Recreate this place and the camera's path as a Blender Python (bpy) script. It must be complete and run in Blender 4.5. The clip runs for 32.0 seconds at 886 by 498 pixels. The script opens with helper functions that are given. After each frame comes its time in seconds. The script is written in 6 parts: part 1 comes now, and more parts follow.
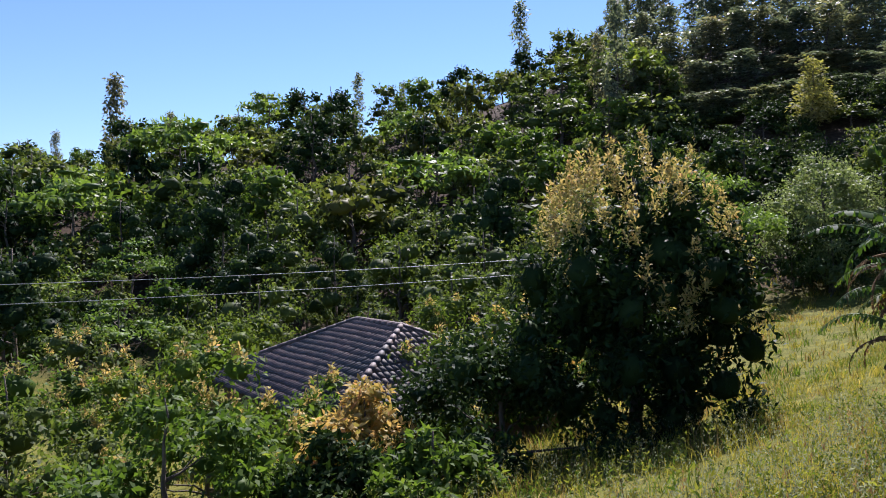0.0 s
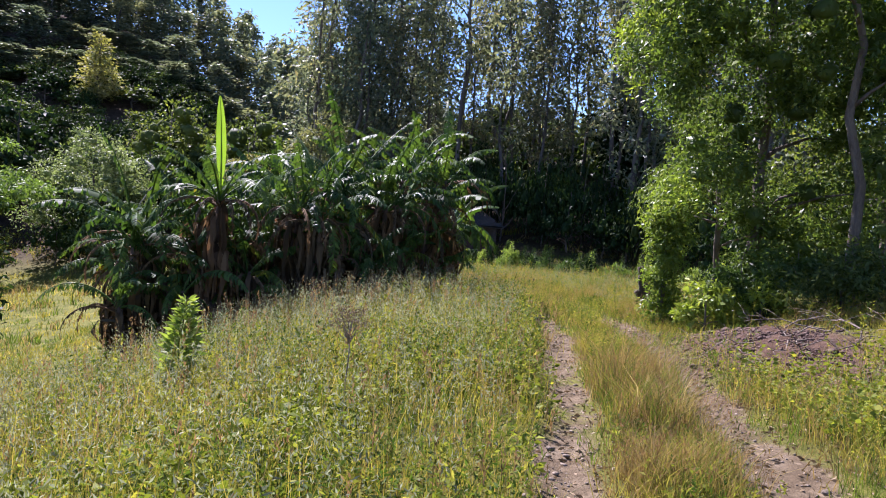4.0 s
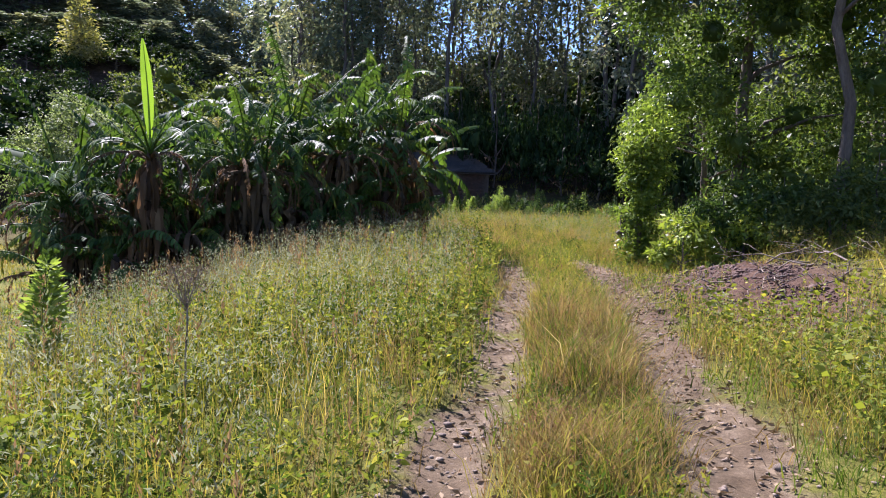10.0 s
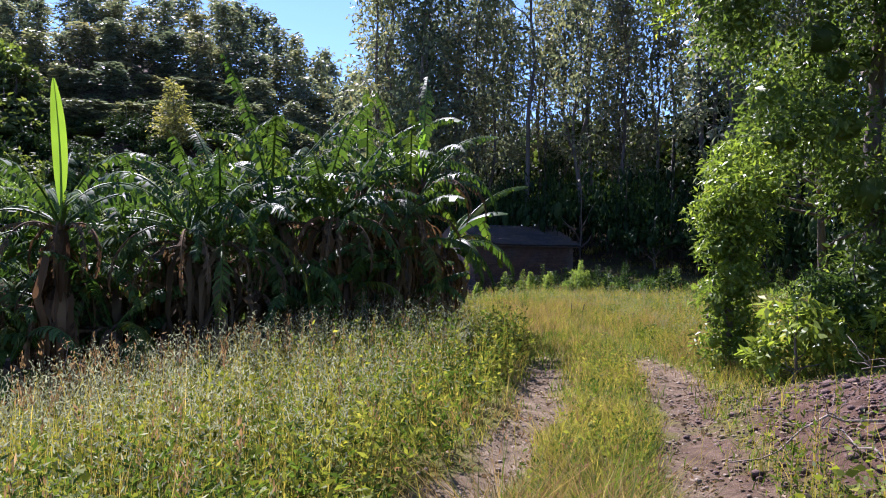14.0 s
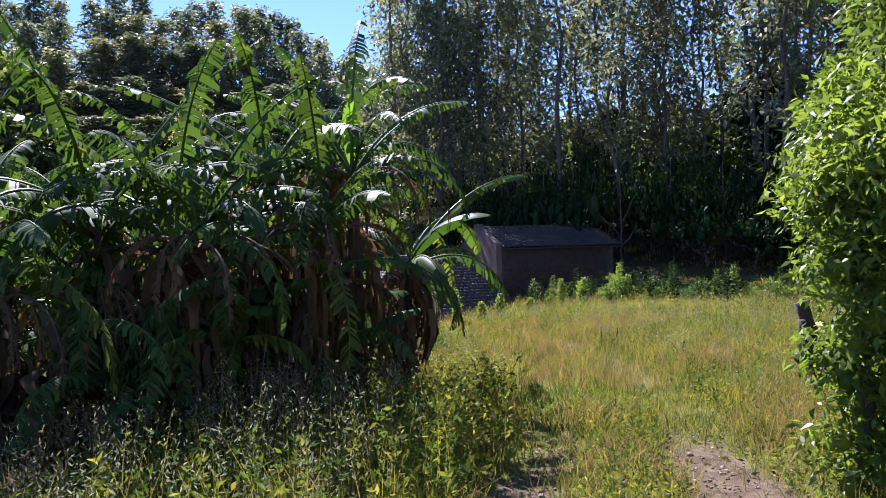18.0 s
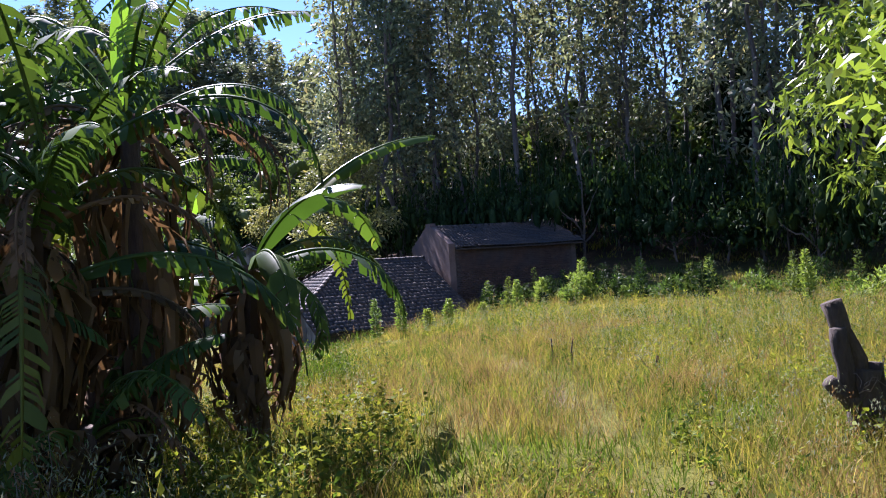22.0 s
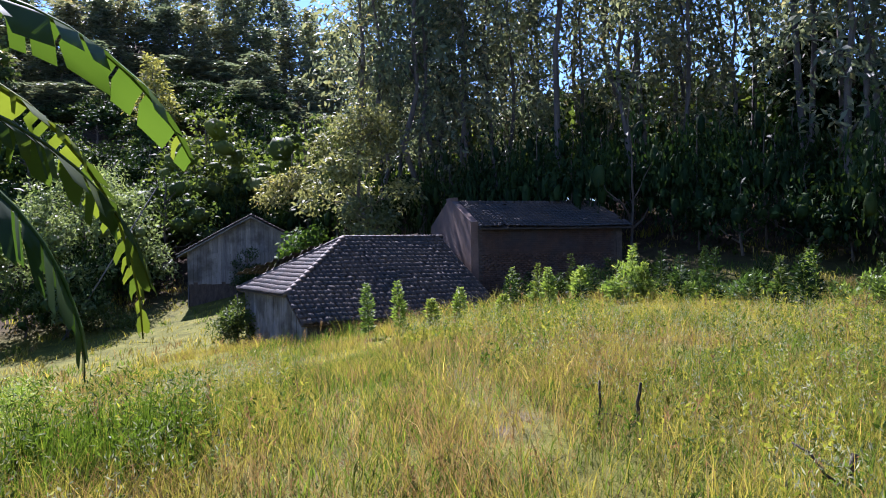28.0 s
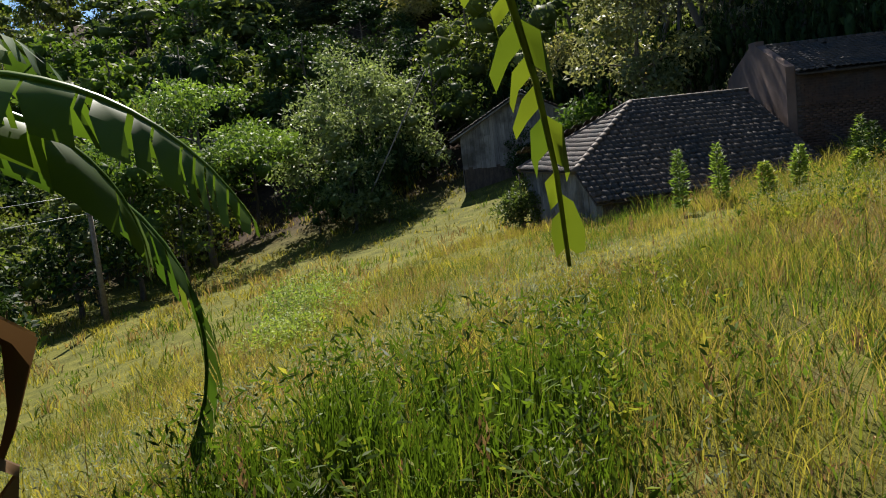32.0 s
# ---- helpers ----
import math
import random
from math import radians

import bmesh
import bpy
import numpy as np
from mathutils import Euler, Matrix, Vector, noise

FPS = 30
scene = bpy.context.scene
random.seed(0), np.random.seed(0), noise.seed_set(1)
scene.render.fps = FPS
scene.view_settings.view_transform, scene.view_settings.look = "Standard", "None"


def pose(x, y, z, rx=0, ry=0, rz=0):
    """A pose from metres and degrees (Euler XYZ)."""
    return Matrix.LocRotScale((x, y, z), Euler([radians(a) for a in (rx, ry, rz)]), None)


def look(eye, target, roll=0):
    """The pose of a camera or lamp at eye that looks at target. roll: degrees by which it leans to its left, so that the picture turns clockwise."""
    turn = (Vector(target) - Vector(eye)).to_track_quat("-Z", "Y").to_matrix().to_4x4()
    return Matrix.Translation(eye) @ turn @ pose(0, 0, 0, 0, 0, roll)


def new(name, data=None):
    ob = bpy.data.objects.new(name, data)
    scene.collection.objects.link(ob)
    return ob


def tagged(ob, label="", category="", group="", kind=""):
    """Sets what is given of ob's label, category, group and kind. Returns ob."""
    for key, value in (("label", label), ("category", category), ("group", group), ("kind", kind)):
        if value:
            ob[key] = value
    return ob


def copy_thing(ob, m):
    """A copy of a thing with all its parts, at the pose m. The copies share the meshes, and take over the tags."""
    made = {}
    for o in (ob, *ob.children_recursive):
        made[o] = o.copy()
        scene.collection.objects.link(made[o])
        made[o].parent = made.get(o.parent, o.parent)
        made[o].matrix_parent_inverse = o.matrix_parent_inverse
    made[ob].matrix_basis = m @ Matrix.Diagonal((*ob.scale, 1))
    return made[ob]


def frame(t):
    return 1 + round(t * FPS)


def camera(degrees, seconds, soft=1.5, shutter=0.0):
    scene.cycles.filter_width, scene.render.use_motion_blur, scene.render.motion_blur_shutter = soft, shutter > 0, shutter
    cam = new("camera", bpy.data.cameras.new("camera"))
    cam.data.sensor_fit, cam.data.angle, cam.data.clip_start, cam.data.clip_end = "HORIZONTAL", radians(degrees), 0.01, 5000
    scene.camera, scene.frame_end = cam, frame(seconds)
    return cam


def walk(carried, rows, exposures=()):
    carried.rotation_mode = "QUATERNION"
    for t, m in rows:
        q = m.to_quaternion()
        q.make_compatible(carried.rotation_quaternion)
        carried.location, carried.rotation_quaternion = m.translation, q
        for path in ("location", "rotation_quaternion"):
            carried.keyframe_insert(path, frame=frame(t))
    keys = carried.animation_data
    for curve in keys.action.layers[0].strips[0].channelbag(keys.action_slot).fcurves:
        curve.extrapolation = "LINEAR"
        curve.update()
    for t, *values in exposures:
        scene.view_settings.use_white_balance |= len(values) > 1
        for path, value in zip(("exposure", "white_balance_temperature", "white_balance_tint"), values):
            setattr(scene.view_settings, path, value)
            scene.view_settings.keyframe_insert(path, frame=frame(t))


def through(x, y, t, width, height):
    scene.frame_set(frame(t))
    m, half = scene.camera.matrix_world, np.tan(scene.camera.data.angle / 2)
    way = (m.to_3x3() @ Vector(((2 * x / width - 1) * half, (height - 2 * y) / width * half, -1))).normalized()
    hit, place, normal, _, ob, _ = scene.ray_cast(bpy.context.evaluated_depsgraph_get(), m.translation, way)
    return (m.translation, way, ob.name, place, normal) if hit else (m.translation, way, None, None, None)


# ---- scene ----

# seconds, stops, white balance
EXPOSURES = [(0, 1.22, 5850, 24), (1, 1.35, 5800, 26), (2, 1.75, 5750, 30), (5, 1.7, 5700, 32), (6.5, 1.65, 5700, 32), (8, 1.75, 5700, 32), (9, 2.15, 5700, 32), (9.6, 1.95, 5700, 32), (10.5, 1.7, 5650, 32), (14, 1.7, 5600, 33), (17, 1.7, 5500, 33), (21, 1.85, 5550, 33), (28, 1.85, 5500, 30), (30, 1.95, 5450, 32), (31, 1.7, 5750, 24), (31.6, 1.4, 6200, 18), (32, 1.1, 6500, 12)]
cam = camera(57.68, 32.0, soft=1.0)

# seconds, place, tilt, lean, turn
STEPS = [
    (0, -1.575, 0.755, 1.515, 89.38, -1.38, 48.86), (0.5, -1.389, 0.781, 1.516, 90.21, -0.27, 37.33), (1, -1.206, 0.795, 1.518, 90.92, 1.96, 24.52),
    (1.5, -1.057, 0.781, 1.535, 92.08, 3.88, 6.53), (2, -0.930, 0.753, 1.552, 91.58, 5.45, 2.42), (2.5, -0.758, 0.664, 1.562, 91.71, 6.06, 0.96),
    (3, -0.556, 0.526, 1.565, 89.73, 6.59, 1.31), (3.5, -0.400, 0.383, 1.575, 89.01, 5.87, 0.91), (5.5, -0.088, -0.245, 1.604, 88.51, 2.12, 0.24),
    (6, -0.000, 0.000, 1.500, 89.18, 2.04, 0.00), (6.5, 0.013, 0.131, 1.232, 90.73, 3.85, 0.31), (7, -0.041, 0.228, 0.956, 84.19, 3.11, 0.04),
    (7.5, 0.012, 0.256, 0.931, 83.94, 0.74, 0.21), (8, 0.025, 0.321, 0.983, 83.87, -1.70, 0.34), (8.5, 0.114, 0.450, 1.200, 79.90, -1.41, 2.77),
    (9, 0.268, 0.604, 1.398, 80.84, 1.34, 3.13), (9.5, 0.450, 0.952, 1.485, 84.81, 1.89, 0.78), (10, 0.617, 1.418, 1.517, 85.34, 1.98, 0.90),
    (10.5, 0.768, 1.906, 1.522, 86.83, 2.16, 1.98), (11, 0.927, 2.417, 1.515, 88.24, 1.84, 1.94), (11.5, 1.060, 2.924, 1.506, 88.80, 1.77, 3.89),
    (12, 1.216, 3.467, 1.532, 90.35, 1.18, 3.79), (12.5, 1.387, 3.946, 1.543, 90.43, 1.50, 4.57), (13, 1.552, 4.474, 1.524, 90.49, 1.78, 4.48),
    (13.5, 1.730, 5.008, 1.524, 90.57, 1.05, 4.91), (14, 1.820, 5.533, 1.520, 90.55, 0.91, 8.24), (14.5, 1.894, 6.124, 1.546, 91.83, 0.33, 8.25),
    (15, 2.014, 6.648, 1.558, 92.00, -0.41, 9.71), (15.5, 2.101, 7.154, 1.545, 92.51, -0.79, 10.32), (17.5, 2.254, 10.069, 1.829, 90.67, -1.63, 12.44),
    (18, 2.313, 10.518, 1.807, 90.69, -1.77, 11.50), (18.5, 2.400, 10.947, 1.792, 90.74, -1.32, 11.28), (19, 2.442, 11.393, 1.787, 90.71, -1.45, 10.55),
    (19.5, 2.515, 11.846, 1.764, 89.63, -1.55, 9.80), (20, 2.546, 12.299, 1.730, 89.40, -2.19, 9.33), (20.5, 2.560, 12.734, 1.702, 89.51, -3.04, 8.76),
    (21, 2.588, 13.189, 1.687, 89.85, -3.73, 9.69), (21.5, 2.584, 13.676, 1.676, 90.47, -3.77, 9.31), (22, 2.595, 14.113, 1.655, 90.94, -3.60, 9.29),
    (22.5, 2.580, 14.677, 1.622, 91.24, -3.42, 8.82), (23, 2.575, 15.219, 1.609, 91.51, -3.44, 8.57), (23.5, 2.558, 15.744, 1.555, 91.61, -2.61, 9.82),
    (24, 2.583, 16.268, 1.541, 91.63, -2.21, 9.76), (24.5, 2.590, 16.779, 1.534, 90.00, -2.00, 10.58), (25, 2.621, 17.273, 1.530, 89.46, -2.77, 10.52),
    (25.5, 2.547, 17.746, 1.477, 91.14, -3.26, 10.05), (27.5, 2.295, 19.610, 1.461, 91.37, -1.59, 11.10), (28, 2.277, 20.010, 1.442, 89.99, -0.93, 11.96),
    (28.5, 2.262, 20.356, 1.438, 89.89, -0.73, 10.52), (29, 2.267, 20.665, 1.416, 90.25, -0.32, 9.09), (29.5, 2.164, 21.045, 1.363, 88.74, -0.21, 11.51),
    (30, 1.914, 21.458, 1.344, 87.05, -2.49, 18.83), (30.5, 1.641, 21.719, 1.327, 84.44, -3.63, 26.42), (31, 1.300, 21.877, 1.293, 83.54, -6.28, 27.39),
    (31.5, 0.938, 22.071, 1.273, 82.74, -8.33, 27.45), (32, 0.432, 22.291, 1.285, 82.51, -6.36, 31.00),
]


def held(x, y, z, tilt, lean, turn):
    return Matrix.Translation((x, y, z)) @ pose(0, 0, 0, tilt, 0, turn) @ pose(0, 0, 0, 0, 0, lean)


walk(cam, [(s[0], held(*s[1:])) for s in STEPS], EXPOSURES)

# ---- world and sun ----
SUN_AZ, SUN_EL = radians(34), radians(47)  # to the left of +y, above the horizon
world = bpy.data.worlds.new("sky")
scene.world = world
world.use_nodes = True
wn = world.node_tree
sky = wn.nodes.new("ShaderNodeTexSky")
sky.sky_type, sky.sun_disc = "NISHITA", False
sky.sun_elevation, sky.sun_rotation = SUN_EL, -SUN_AZ
sky.air_density, sky.dust_density, sky.ozone_density = 1.0, 0.0, 6.0
background = wn.nodes["Background"]
background.inputs["Strength"].default_value = 0.064
wn.links.new(sky.outputs["Color"], background.inputs["Color"])
sun_data = bpy.data.lights.new("sun", "SUN")
sun_data.energy, sun_data.angle, sun_data.color = 5.0, radians(0.53), (1.0, 0.94, 0.84)
sun = new("sun", sun_data)
sun.matrix_world = look((0, 0, 60), (math.sin(SUN_AZ) * math.cos(SUN_EL) * 9, -math.cos(SUN_AZ) * math.cos(SUN_EL) * 9, 60 - math.sin(SUN_EL) * 9))

# ---- materials ----
def nodes_of(name):
    m = bpy.data.materials.new(name)
    m.use_nodes = True
    t = m.node_tree
    return m, t, t.nodes["Principled BSDF"], t.nodes["Material Output"]


def ramp(t, source, stops):
    r = t.nodes.new("ShaderNodeValToRGB")
    e = r.color_ramp.elements
    while len(e) < len(stops):
        e.new(0.5)
    for k, (at, c) in zip(e, stops):
        k.position, k.color = at, (*c, 1)
    t.links.new(source, r.inputs["Fac"])
    return r.outputs["Color"]


def noisy(t, scale, detail=5.0, rough=0.6, coords="Object", stretch=None):
    tc = t.nodes.new("ShaderNodeTexCoord")
    n = t.nodes.new("ShaderNodeTexNoise")
    n.inputs["Scale"].default_value, n.inputs["Detail"].default_value, n.inputs["Roughness"].default_value = scale, detail, rough
    source = tc.outputs[coords] if coords != "Object" else t.nodes.new("ShaderNodeNewGeometry").outputs["Position"]
    if stretch:
        mp = t.nodes.new("ShaderNodeMapping")
        mp.inputs["Scale"].default_value = stretch
        t.links.new(source, mp.inputs["Vector"])
        source = mp.outputs["Vector"]
    t.links.new(source, n.inputs["Vector"])
    return n.outputs["Fac"]


def mixed(t, fac, a, b, blend="MIX"):
    x = t.nodes.new("ShaderNodeMix")
    x.data_type, x.blend_type = "RGBA", blend
    for value, key in ((fac, 0), (a, 6), (b, 7)):
        if hasattr(value, "is_linked"):
            t.links.new(value, x.inputs[key])
        else:
            x.inputs[key].default_value = value if key == 0 else (*value, 1)
    return x.outputs[2]


def bumped(t, bsdf, height, strength, distance):
    b = t.nodes.new("ShaderNodeBump")
    b.inputs["Strength"].default_value, b.inputs["Distance"].default_value = strength, distance
    t.links.new(height, b.inputs["Height"])
    t.links.new(b.outputs["Normal"], bsdf.inputs["Normal"])


def leafy(name, dark, light, tip, through=0.4, gloss=0.5, patch=0.5, spec=0.3, through_tint=(1.15, 1.25, 0.45)):
    """Foliage: each leaf has its own shade, patches differ, light passes through the blade."""
    m, t, bsdf, out = nodes_of(name)
    geo = t.nodes.new("ShaderNodeNewGeometry")
    info = t.nodes.new("ShaderNodeObjectInfo")
    col = ramp(t, geo.outputs["Random Per Island"], [(0.0, dark), (0.55, light), (0.93, light), (1.0, tip)])
    big = ramp(t, noisy(t, patch, 3.0), [(0.35, (0.72, 0.75, 0.7)), (0.65, (1.12, 1.1, 1.0))])
    col = mixed(t, 1.0, col, big, "MULTIPLY")
    own = ramp(t, info.outputs["Random"], [(0.0, (0.6, 0.7, 0.7)), (0.3, (0.9, 0.95, 0.9)), (0.6, (1.05, 1.05, 1.0)), (0.82, (1.18, 1.14, 0.9)), (1.0, (1.06, 0.92, 0.82))])
    col = mixed(t, 1.0, col, own, "MULTIPLY")
    t.links.new(col, bsdf.inputs["Base Color"])
    bsdf.inputs["Roughness"].default_value = gloss
    bsdf.inputs["Specular IOR Level"].default_value = spec
    glow = t.nodes.new("ShaderNodeBsdfTranslucent")
    t.links.new(mixed(t, 1.0, col, through_tint, "MULTIPLY"), glow.inputs["Color"])
    mx = t.nodes.new("ShaderNodeMixShader")
    mx.inputs["Fac"].default_value = through
    t.links.new(bsdf.outputs["BSDF"], mx.inputs[1])
    t.links.new(glow.outputs["BSDF"], mx.inputs[2])
    t.links.new(mx.outputs["Shader"], out.inputs["Surface"])
    return m


def rough_surface(name, stops, scale, relief=0.5, depth=0.02, roughness=0.9, stretch=None, fine=40.0, dirt=None):
    m, t, bsdf, out = nodes_of(name)
    n = noisy(t, scale, 8.0, 0.65, stretch=stretch)
    col = ramp(t, n, stops)
    f = noisy(t, fine, 4.0, 0.7, stretch=stretch)
    col = mixed(t, 0.55, col, ramp(t, f, [(0.3, (0.55, 0.55, 0.55)), (0.7, (1.3, 1.3, 1.3))]), "MULTIPLY")
    if dirt:
        col = mixed(t, ramp(t, noisy(t, scale * 0.23, 4.0), [(0.45, (0, 0, 0)), (0.62, (1, 1, 1))]), col, dirt)
    info = t.nodes.new("ShaderNodeObjectInfo")
    col = mixed(t, 1.0, col, ramp(t, info.outputs["Random"], [(0, (0.78, 0.78, 0.8)), (1, (1.18, 1.16, 1.12))]), "MULTIPLY")
    piece = t.nodes.new("ShaderNodeNewGeometry").outputs["Random Per Island"]
    col = mixed(t, 1.0, col, ramp(t, piece, [(0, (0.82, 0.82, 0.84)), (1, (1.14, 1.13, 1.1))]), "MULTIPLY")
    t.links.new(col, bsdf.inputs["Base Color"])
    bsdf.inputs["Roughness"].default_value = roughness
    bumped(t, bsdf, f, relief, depth)
    return m


BROAD = leafy("broadleaf_foliage", (0.045, 0.062, 0.026), (0.125, 0.155, 0.055), (0.26, 0.26, 0.1), 0.42, 0.55, 0.25, 0.09)
BROAD_LIGHT = leafy("fresh_foliage", (0.05, 0.09, 0.022), (0.115, 0.17, 0.04), (0.23, 0.25, 0.07), 0.42, 0.55, 0.5, 0.08)
FEATHERY = leafy("feathery_foliage", (0.1, 0.16, 0.045), (0.18, 0.25, 0.07), (0.25, 0.3, 0.1), 0.4, 0.55, 0.5, 0.2)
GUM = leafy("gum_foliage", (0.08, 0.105, 0.08), (0.205, 0.23, 0.16), (0.38, 0.33, 0.19), 0.47, 0.5, 0.35, 0.2, (1.1, 1.1, 0.75))
GUM_PALE = leafy("pale_gum_foliage", (0.18, 0.172, 0.085), (0.34, 0.305, 0.15), (0.43, 0.36, 0.18), 0.45, 0.6, 0.5, 0.15)
GLOSSY = leafy("glossy_dark_foliage", (0.012, 0.026, 0.012), (0.034, 0.06, 0.022), (0.065, 0.095, 0.035), 0.22, 0.55, 0.5, 0.05)
ORANGE_TIPS = leafy("orange_new_leaves", (0.27, 0.28, 0.09), (0.53, 0.41, 0.18), (0.72, 0.42, 0.27), 0.45, 0.6, 0.5, 0.15, (1.1, 1.0, 0.7))
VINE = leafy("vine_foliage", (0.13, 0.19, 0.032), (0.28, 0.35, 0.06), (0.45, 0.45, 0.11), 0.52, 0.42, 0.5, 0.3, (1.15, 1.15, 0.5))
BANANA = leafy("banana_leaf", (0.032, 0.06, 0.02), (0.075, 0.128, 0.034), (0.16, 0.2, 0.055), 0.33, 0.5, 0.9, 0.14)
# the same banana leaf, slightly lighter: sunlight put into its colour
BANANA_SUNLIT = leafy("sunlit_banana_leaf", (0.045, 0.08, 0.02), (0.075, 0.13, 0.028), (0.19, 0.22, 0.05), 0.33, 0.4, 0.9, 0.15)
BANANA_YOUNG = leafy("young_banana_leaf", (0.14, 0.25, 0.03), (0.2, 0.33, 0.04), (0.22, 0.35, 0.05), 0.5, 0.3, 0.9)
BANANA_DRY = leafy("dry_banana_leaf", (0.06, 0.038, 0.026), (0.17, 0.11, 0.07), (0.32, 0.23, 0.15), 0.3, 0.8, 0.9, 0.1, (1, 0.9, 0.7))
BANANA_YELLOW = leafy("yellowing_banana_leaf", (0.05, 0.085, 0.02), (0.12, 0.15, 0.03), (0.3, 0.2, 0.04), 0.42, 0.5, 3.0, 0.2)
GRASS = leafy("green_grass", (0.14, 0.15, 0.032), (0.3, 0.28, 0.068), (0.5, 0.4, 0.16), 0.5, 0.7, 0.35, 0.06, (1.1, 1.03, 0.6))
GRASS_DEEP = leafy("deep_green_grass", (0.05, 0.08, 0.018), (0.12, 0.165, 0.034), (0.26, 0.26, 0.07), 0.45, 0.65, 0.5, 0.07, (1.1, 1.2, 0.5))
GRASS_DRY = leafy("dry_straw", (0.2, 0.125, 0.052), (0.37, 0.26, 0.115), (0.56, 0.45, 0.24), 0.42, 0.7, 0.6, 0.12, (1, 0.92, 0.68))
SEEDS = leafy("pale_seed_heads", (0.4, 0.36, 0.25), (0.55, 0.5, 0.38), (0.66, 0.62, 0.5), 0.55, 0.8, 0.6, 0.1, (1, 0.97, 0.85))
WEED = leafy("weed_leaves", (0.1, 0.125, 0.026), (0.25, 0.27, 0.055), (0.48, 0.42, 0.11), 0.5, 0.7, 0.45, 0.05, (1.12, 1.08, 0.5))
PLUME = leafy("tall_weed_leaves", (0.11, 0.165, 0.045), (0.24, 0.3, 0.09), (0.42, 0.43, 0.16), 0.45, 0.55, 0.6, 0.2)
BARK = rough_surface("bark", [(0.3, (0.06, 0.045, 0.035)), (0.7, (0.16, 0.13, 0.1))], 6.0, 0.8, 0.03, 0.95, (1, 1, 0.25))
GUM_BARK = rough_surface("gum_bark", [(0.3, (0.05, 0.042, 0.036)), (0.7, (0.15, 0.13, 0.11))], 3.0, 0.4, 0.02, 0.85, (1, 1, 0.15))
STEM_BARK = rough_surface("banana_stem", [(0.3, (0.05, 0.03, 0.02)), (0.7, (0.14, 0.09, 0.055))], 5.0, 0.7, 0.02, 0.8, (1, 1, 0.2))
OLD_WOOD = rough_surface("weathered_boards", [(0.3, (0.11, 0.105, 0.1)), (0.7, (0.27, 0.255, 0.235))], 4.0, 0.6, 0.01, 0.9, (1, 1, 0.08), 25.0, (0.07, 0.065, 0.055))
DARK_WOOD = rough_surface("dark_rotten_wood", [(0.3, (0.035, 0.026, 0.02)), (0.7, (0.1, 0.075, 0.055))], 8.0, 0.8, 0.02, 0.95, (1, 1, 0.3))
CLAY_TILE = rough_surface("old_clay_tile", [(0.3, (0.035, 0.026, 0.018)), (0.7, (0.1, 0.068, 0.046))], 2.5, 0.5, 0.01, 0.75, None, 30.0, (0.03, 0.028, 0.024))
GREY_TILE = rough_surface("weathered_roof_tile", [(0.3, (0.065, 0.046, 0.042)), (0.7, (0.15, 0.1, 0.085))], 2.5, 0.5, 0.01, 0.7, None, 30.0, (0.05, 0.045, 0.042))
# Brick and mortar are set darker, to carry the front wall's shade.
BRICK = rough_surface("shaded_old_red_brick", [(0.3, (0.05, 0.026, 0.016)), (0.7, (0.12, 0.062, 0.038))], 3.0, 0.5, 0.01, 0.9, None, 30.0, (0.06, 0.045, 0.04))
MORTAR = rough_surface("shaded_mortar", [(0.3, (0.06, 0.043, 0.031)), (0.7, (0.13, 0.092, 0.068))], 4.0, 0.5, 0.01)
PLASTER = rough_surface("faded_plaster", [(0.3, (0.11, 0.064, 0.045)), (0.7, (0.21, 0.13, 0.095))], 1.2, 0.3, 0.01, 0.9, None, 40.0, (0.08, 0.06, 0.055))
STONE = rough_surface("stone", [(0.3, (0.13, 0.1, 0.07)), (0.7, (0.34, 0.27, 0.19))], 9.0, 0.6, 0.02)
WIRE = rough_surface("pale_wire", [(0.3, (0.3, 0.3, 0.3)), (0.7, (0.45, 0.45, 0.45))], 9.0, 0.0, 0.01, 0.5)
CLOD = rough_surface("red_earth_clods", [(0.3, (0.06, 0.032, 0.022)), (0.7, (0.17, 0.1, 0.07))], 9.0, 0.7, 0.02)
TWIG = rough_surface("grey_twigs", [(0.3, (0.09, 0.07, 0.055)), (0.7, (0.26, 0.21, 0.16))], 9.0, 0.5, 0.01)
DRY_LEAF = leafy("fallen_leaves", (0.1, 0.07, 0.045), (0.24, 0.17, 0.11), (0.42, 0.34, 0.24), 0.15, 0.7, 0.5, 0.2, (1, 0.9, 0.7))
BROWN_HEADS = leafy("brown_seed_heads", (0.13, 0.085, 0.05), (0.26, 0.18, 0.11), (0.38, 0.29, 0.19), 0.4, 0.8, 0.6, 0.1, (1, 0.9, 0.7))
LUSH = leafy("lush_grass", (0.024, 0.045, 0.01), (0.085, 0.135, 0.026), (0.26, 0.28, 0.07), 0.42, 0.55, 0.5, 0.12)

FLUFF = leafy("grass_fluff", (0.2, 0.2, 0.13), (0.34, 0.33, 0.23), (0.5, 0.46, 0.34), 0.55, 0.8, 0.6, 0.1, (1, 1.0, 0.85))
MID = leafy("tree_foliage", (0.045, 0.075, 0.026), (0.12, 0.175, 0.052), (0.28, 0.31, 0.1), 0.47, 0.42, 0.3, 0.2, (1.1, 1.2, 0.5))
PALE = leafy("pale_foliage", (0.12, 0.15, 0.07), (0.24, 0.28, 0.12), (0.38, 0.4, 0.2), 0.45, 0.5, 0.5, 0.12, (1.05, 1.1, 0.7))
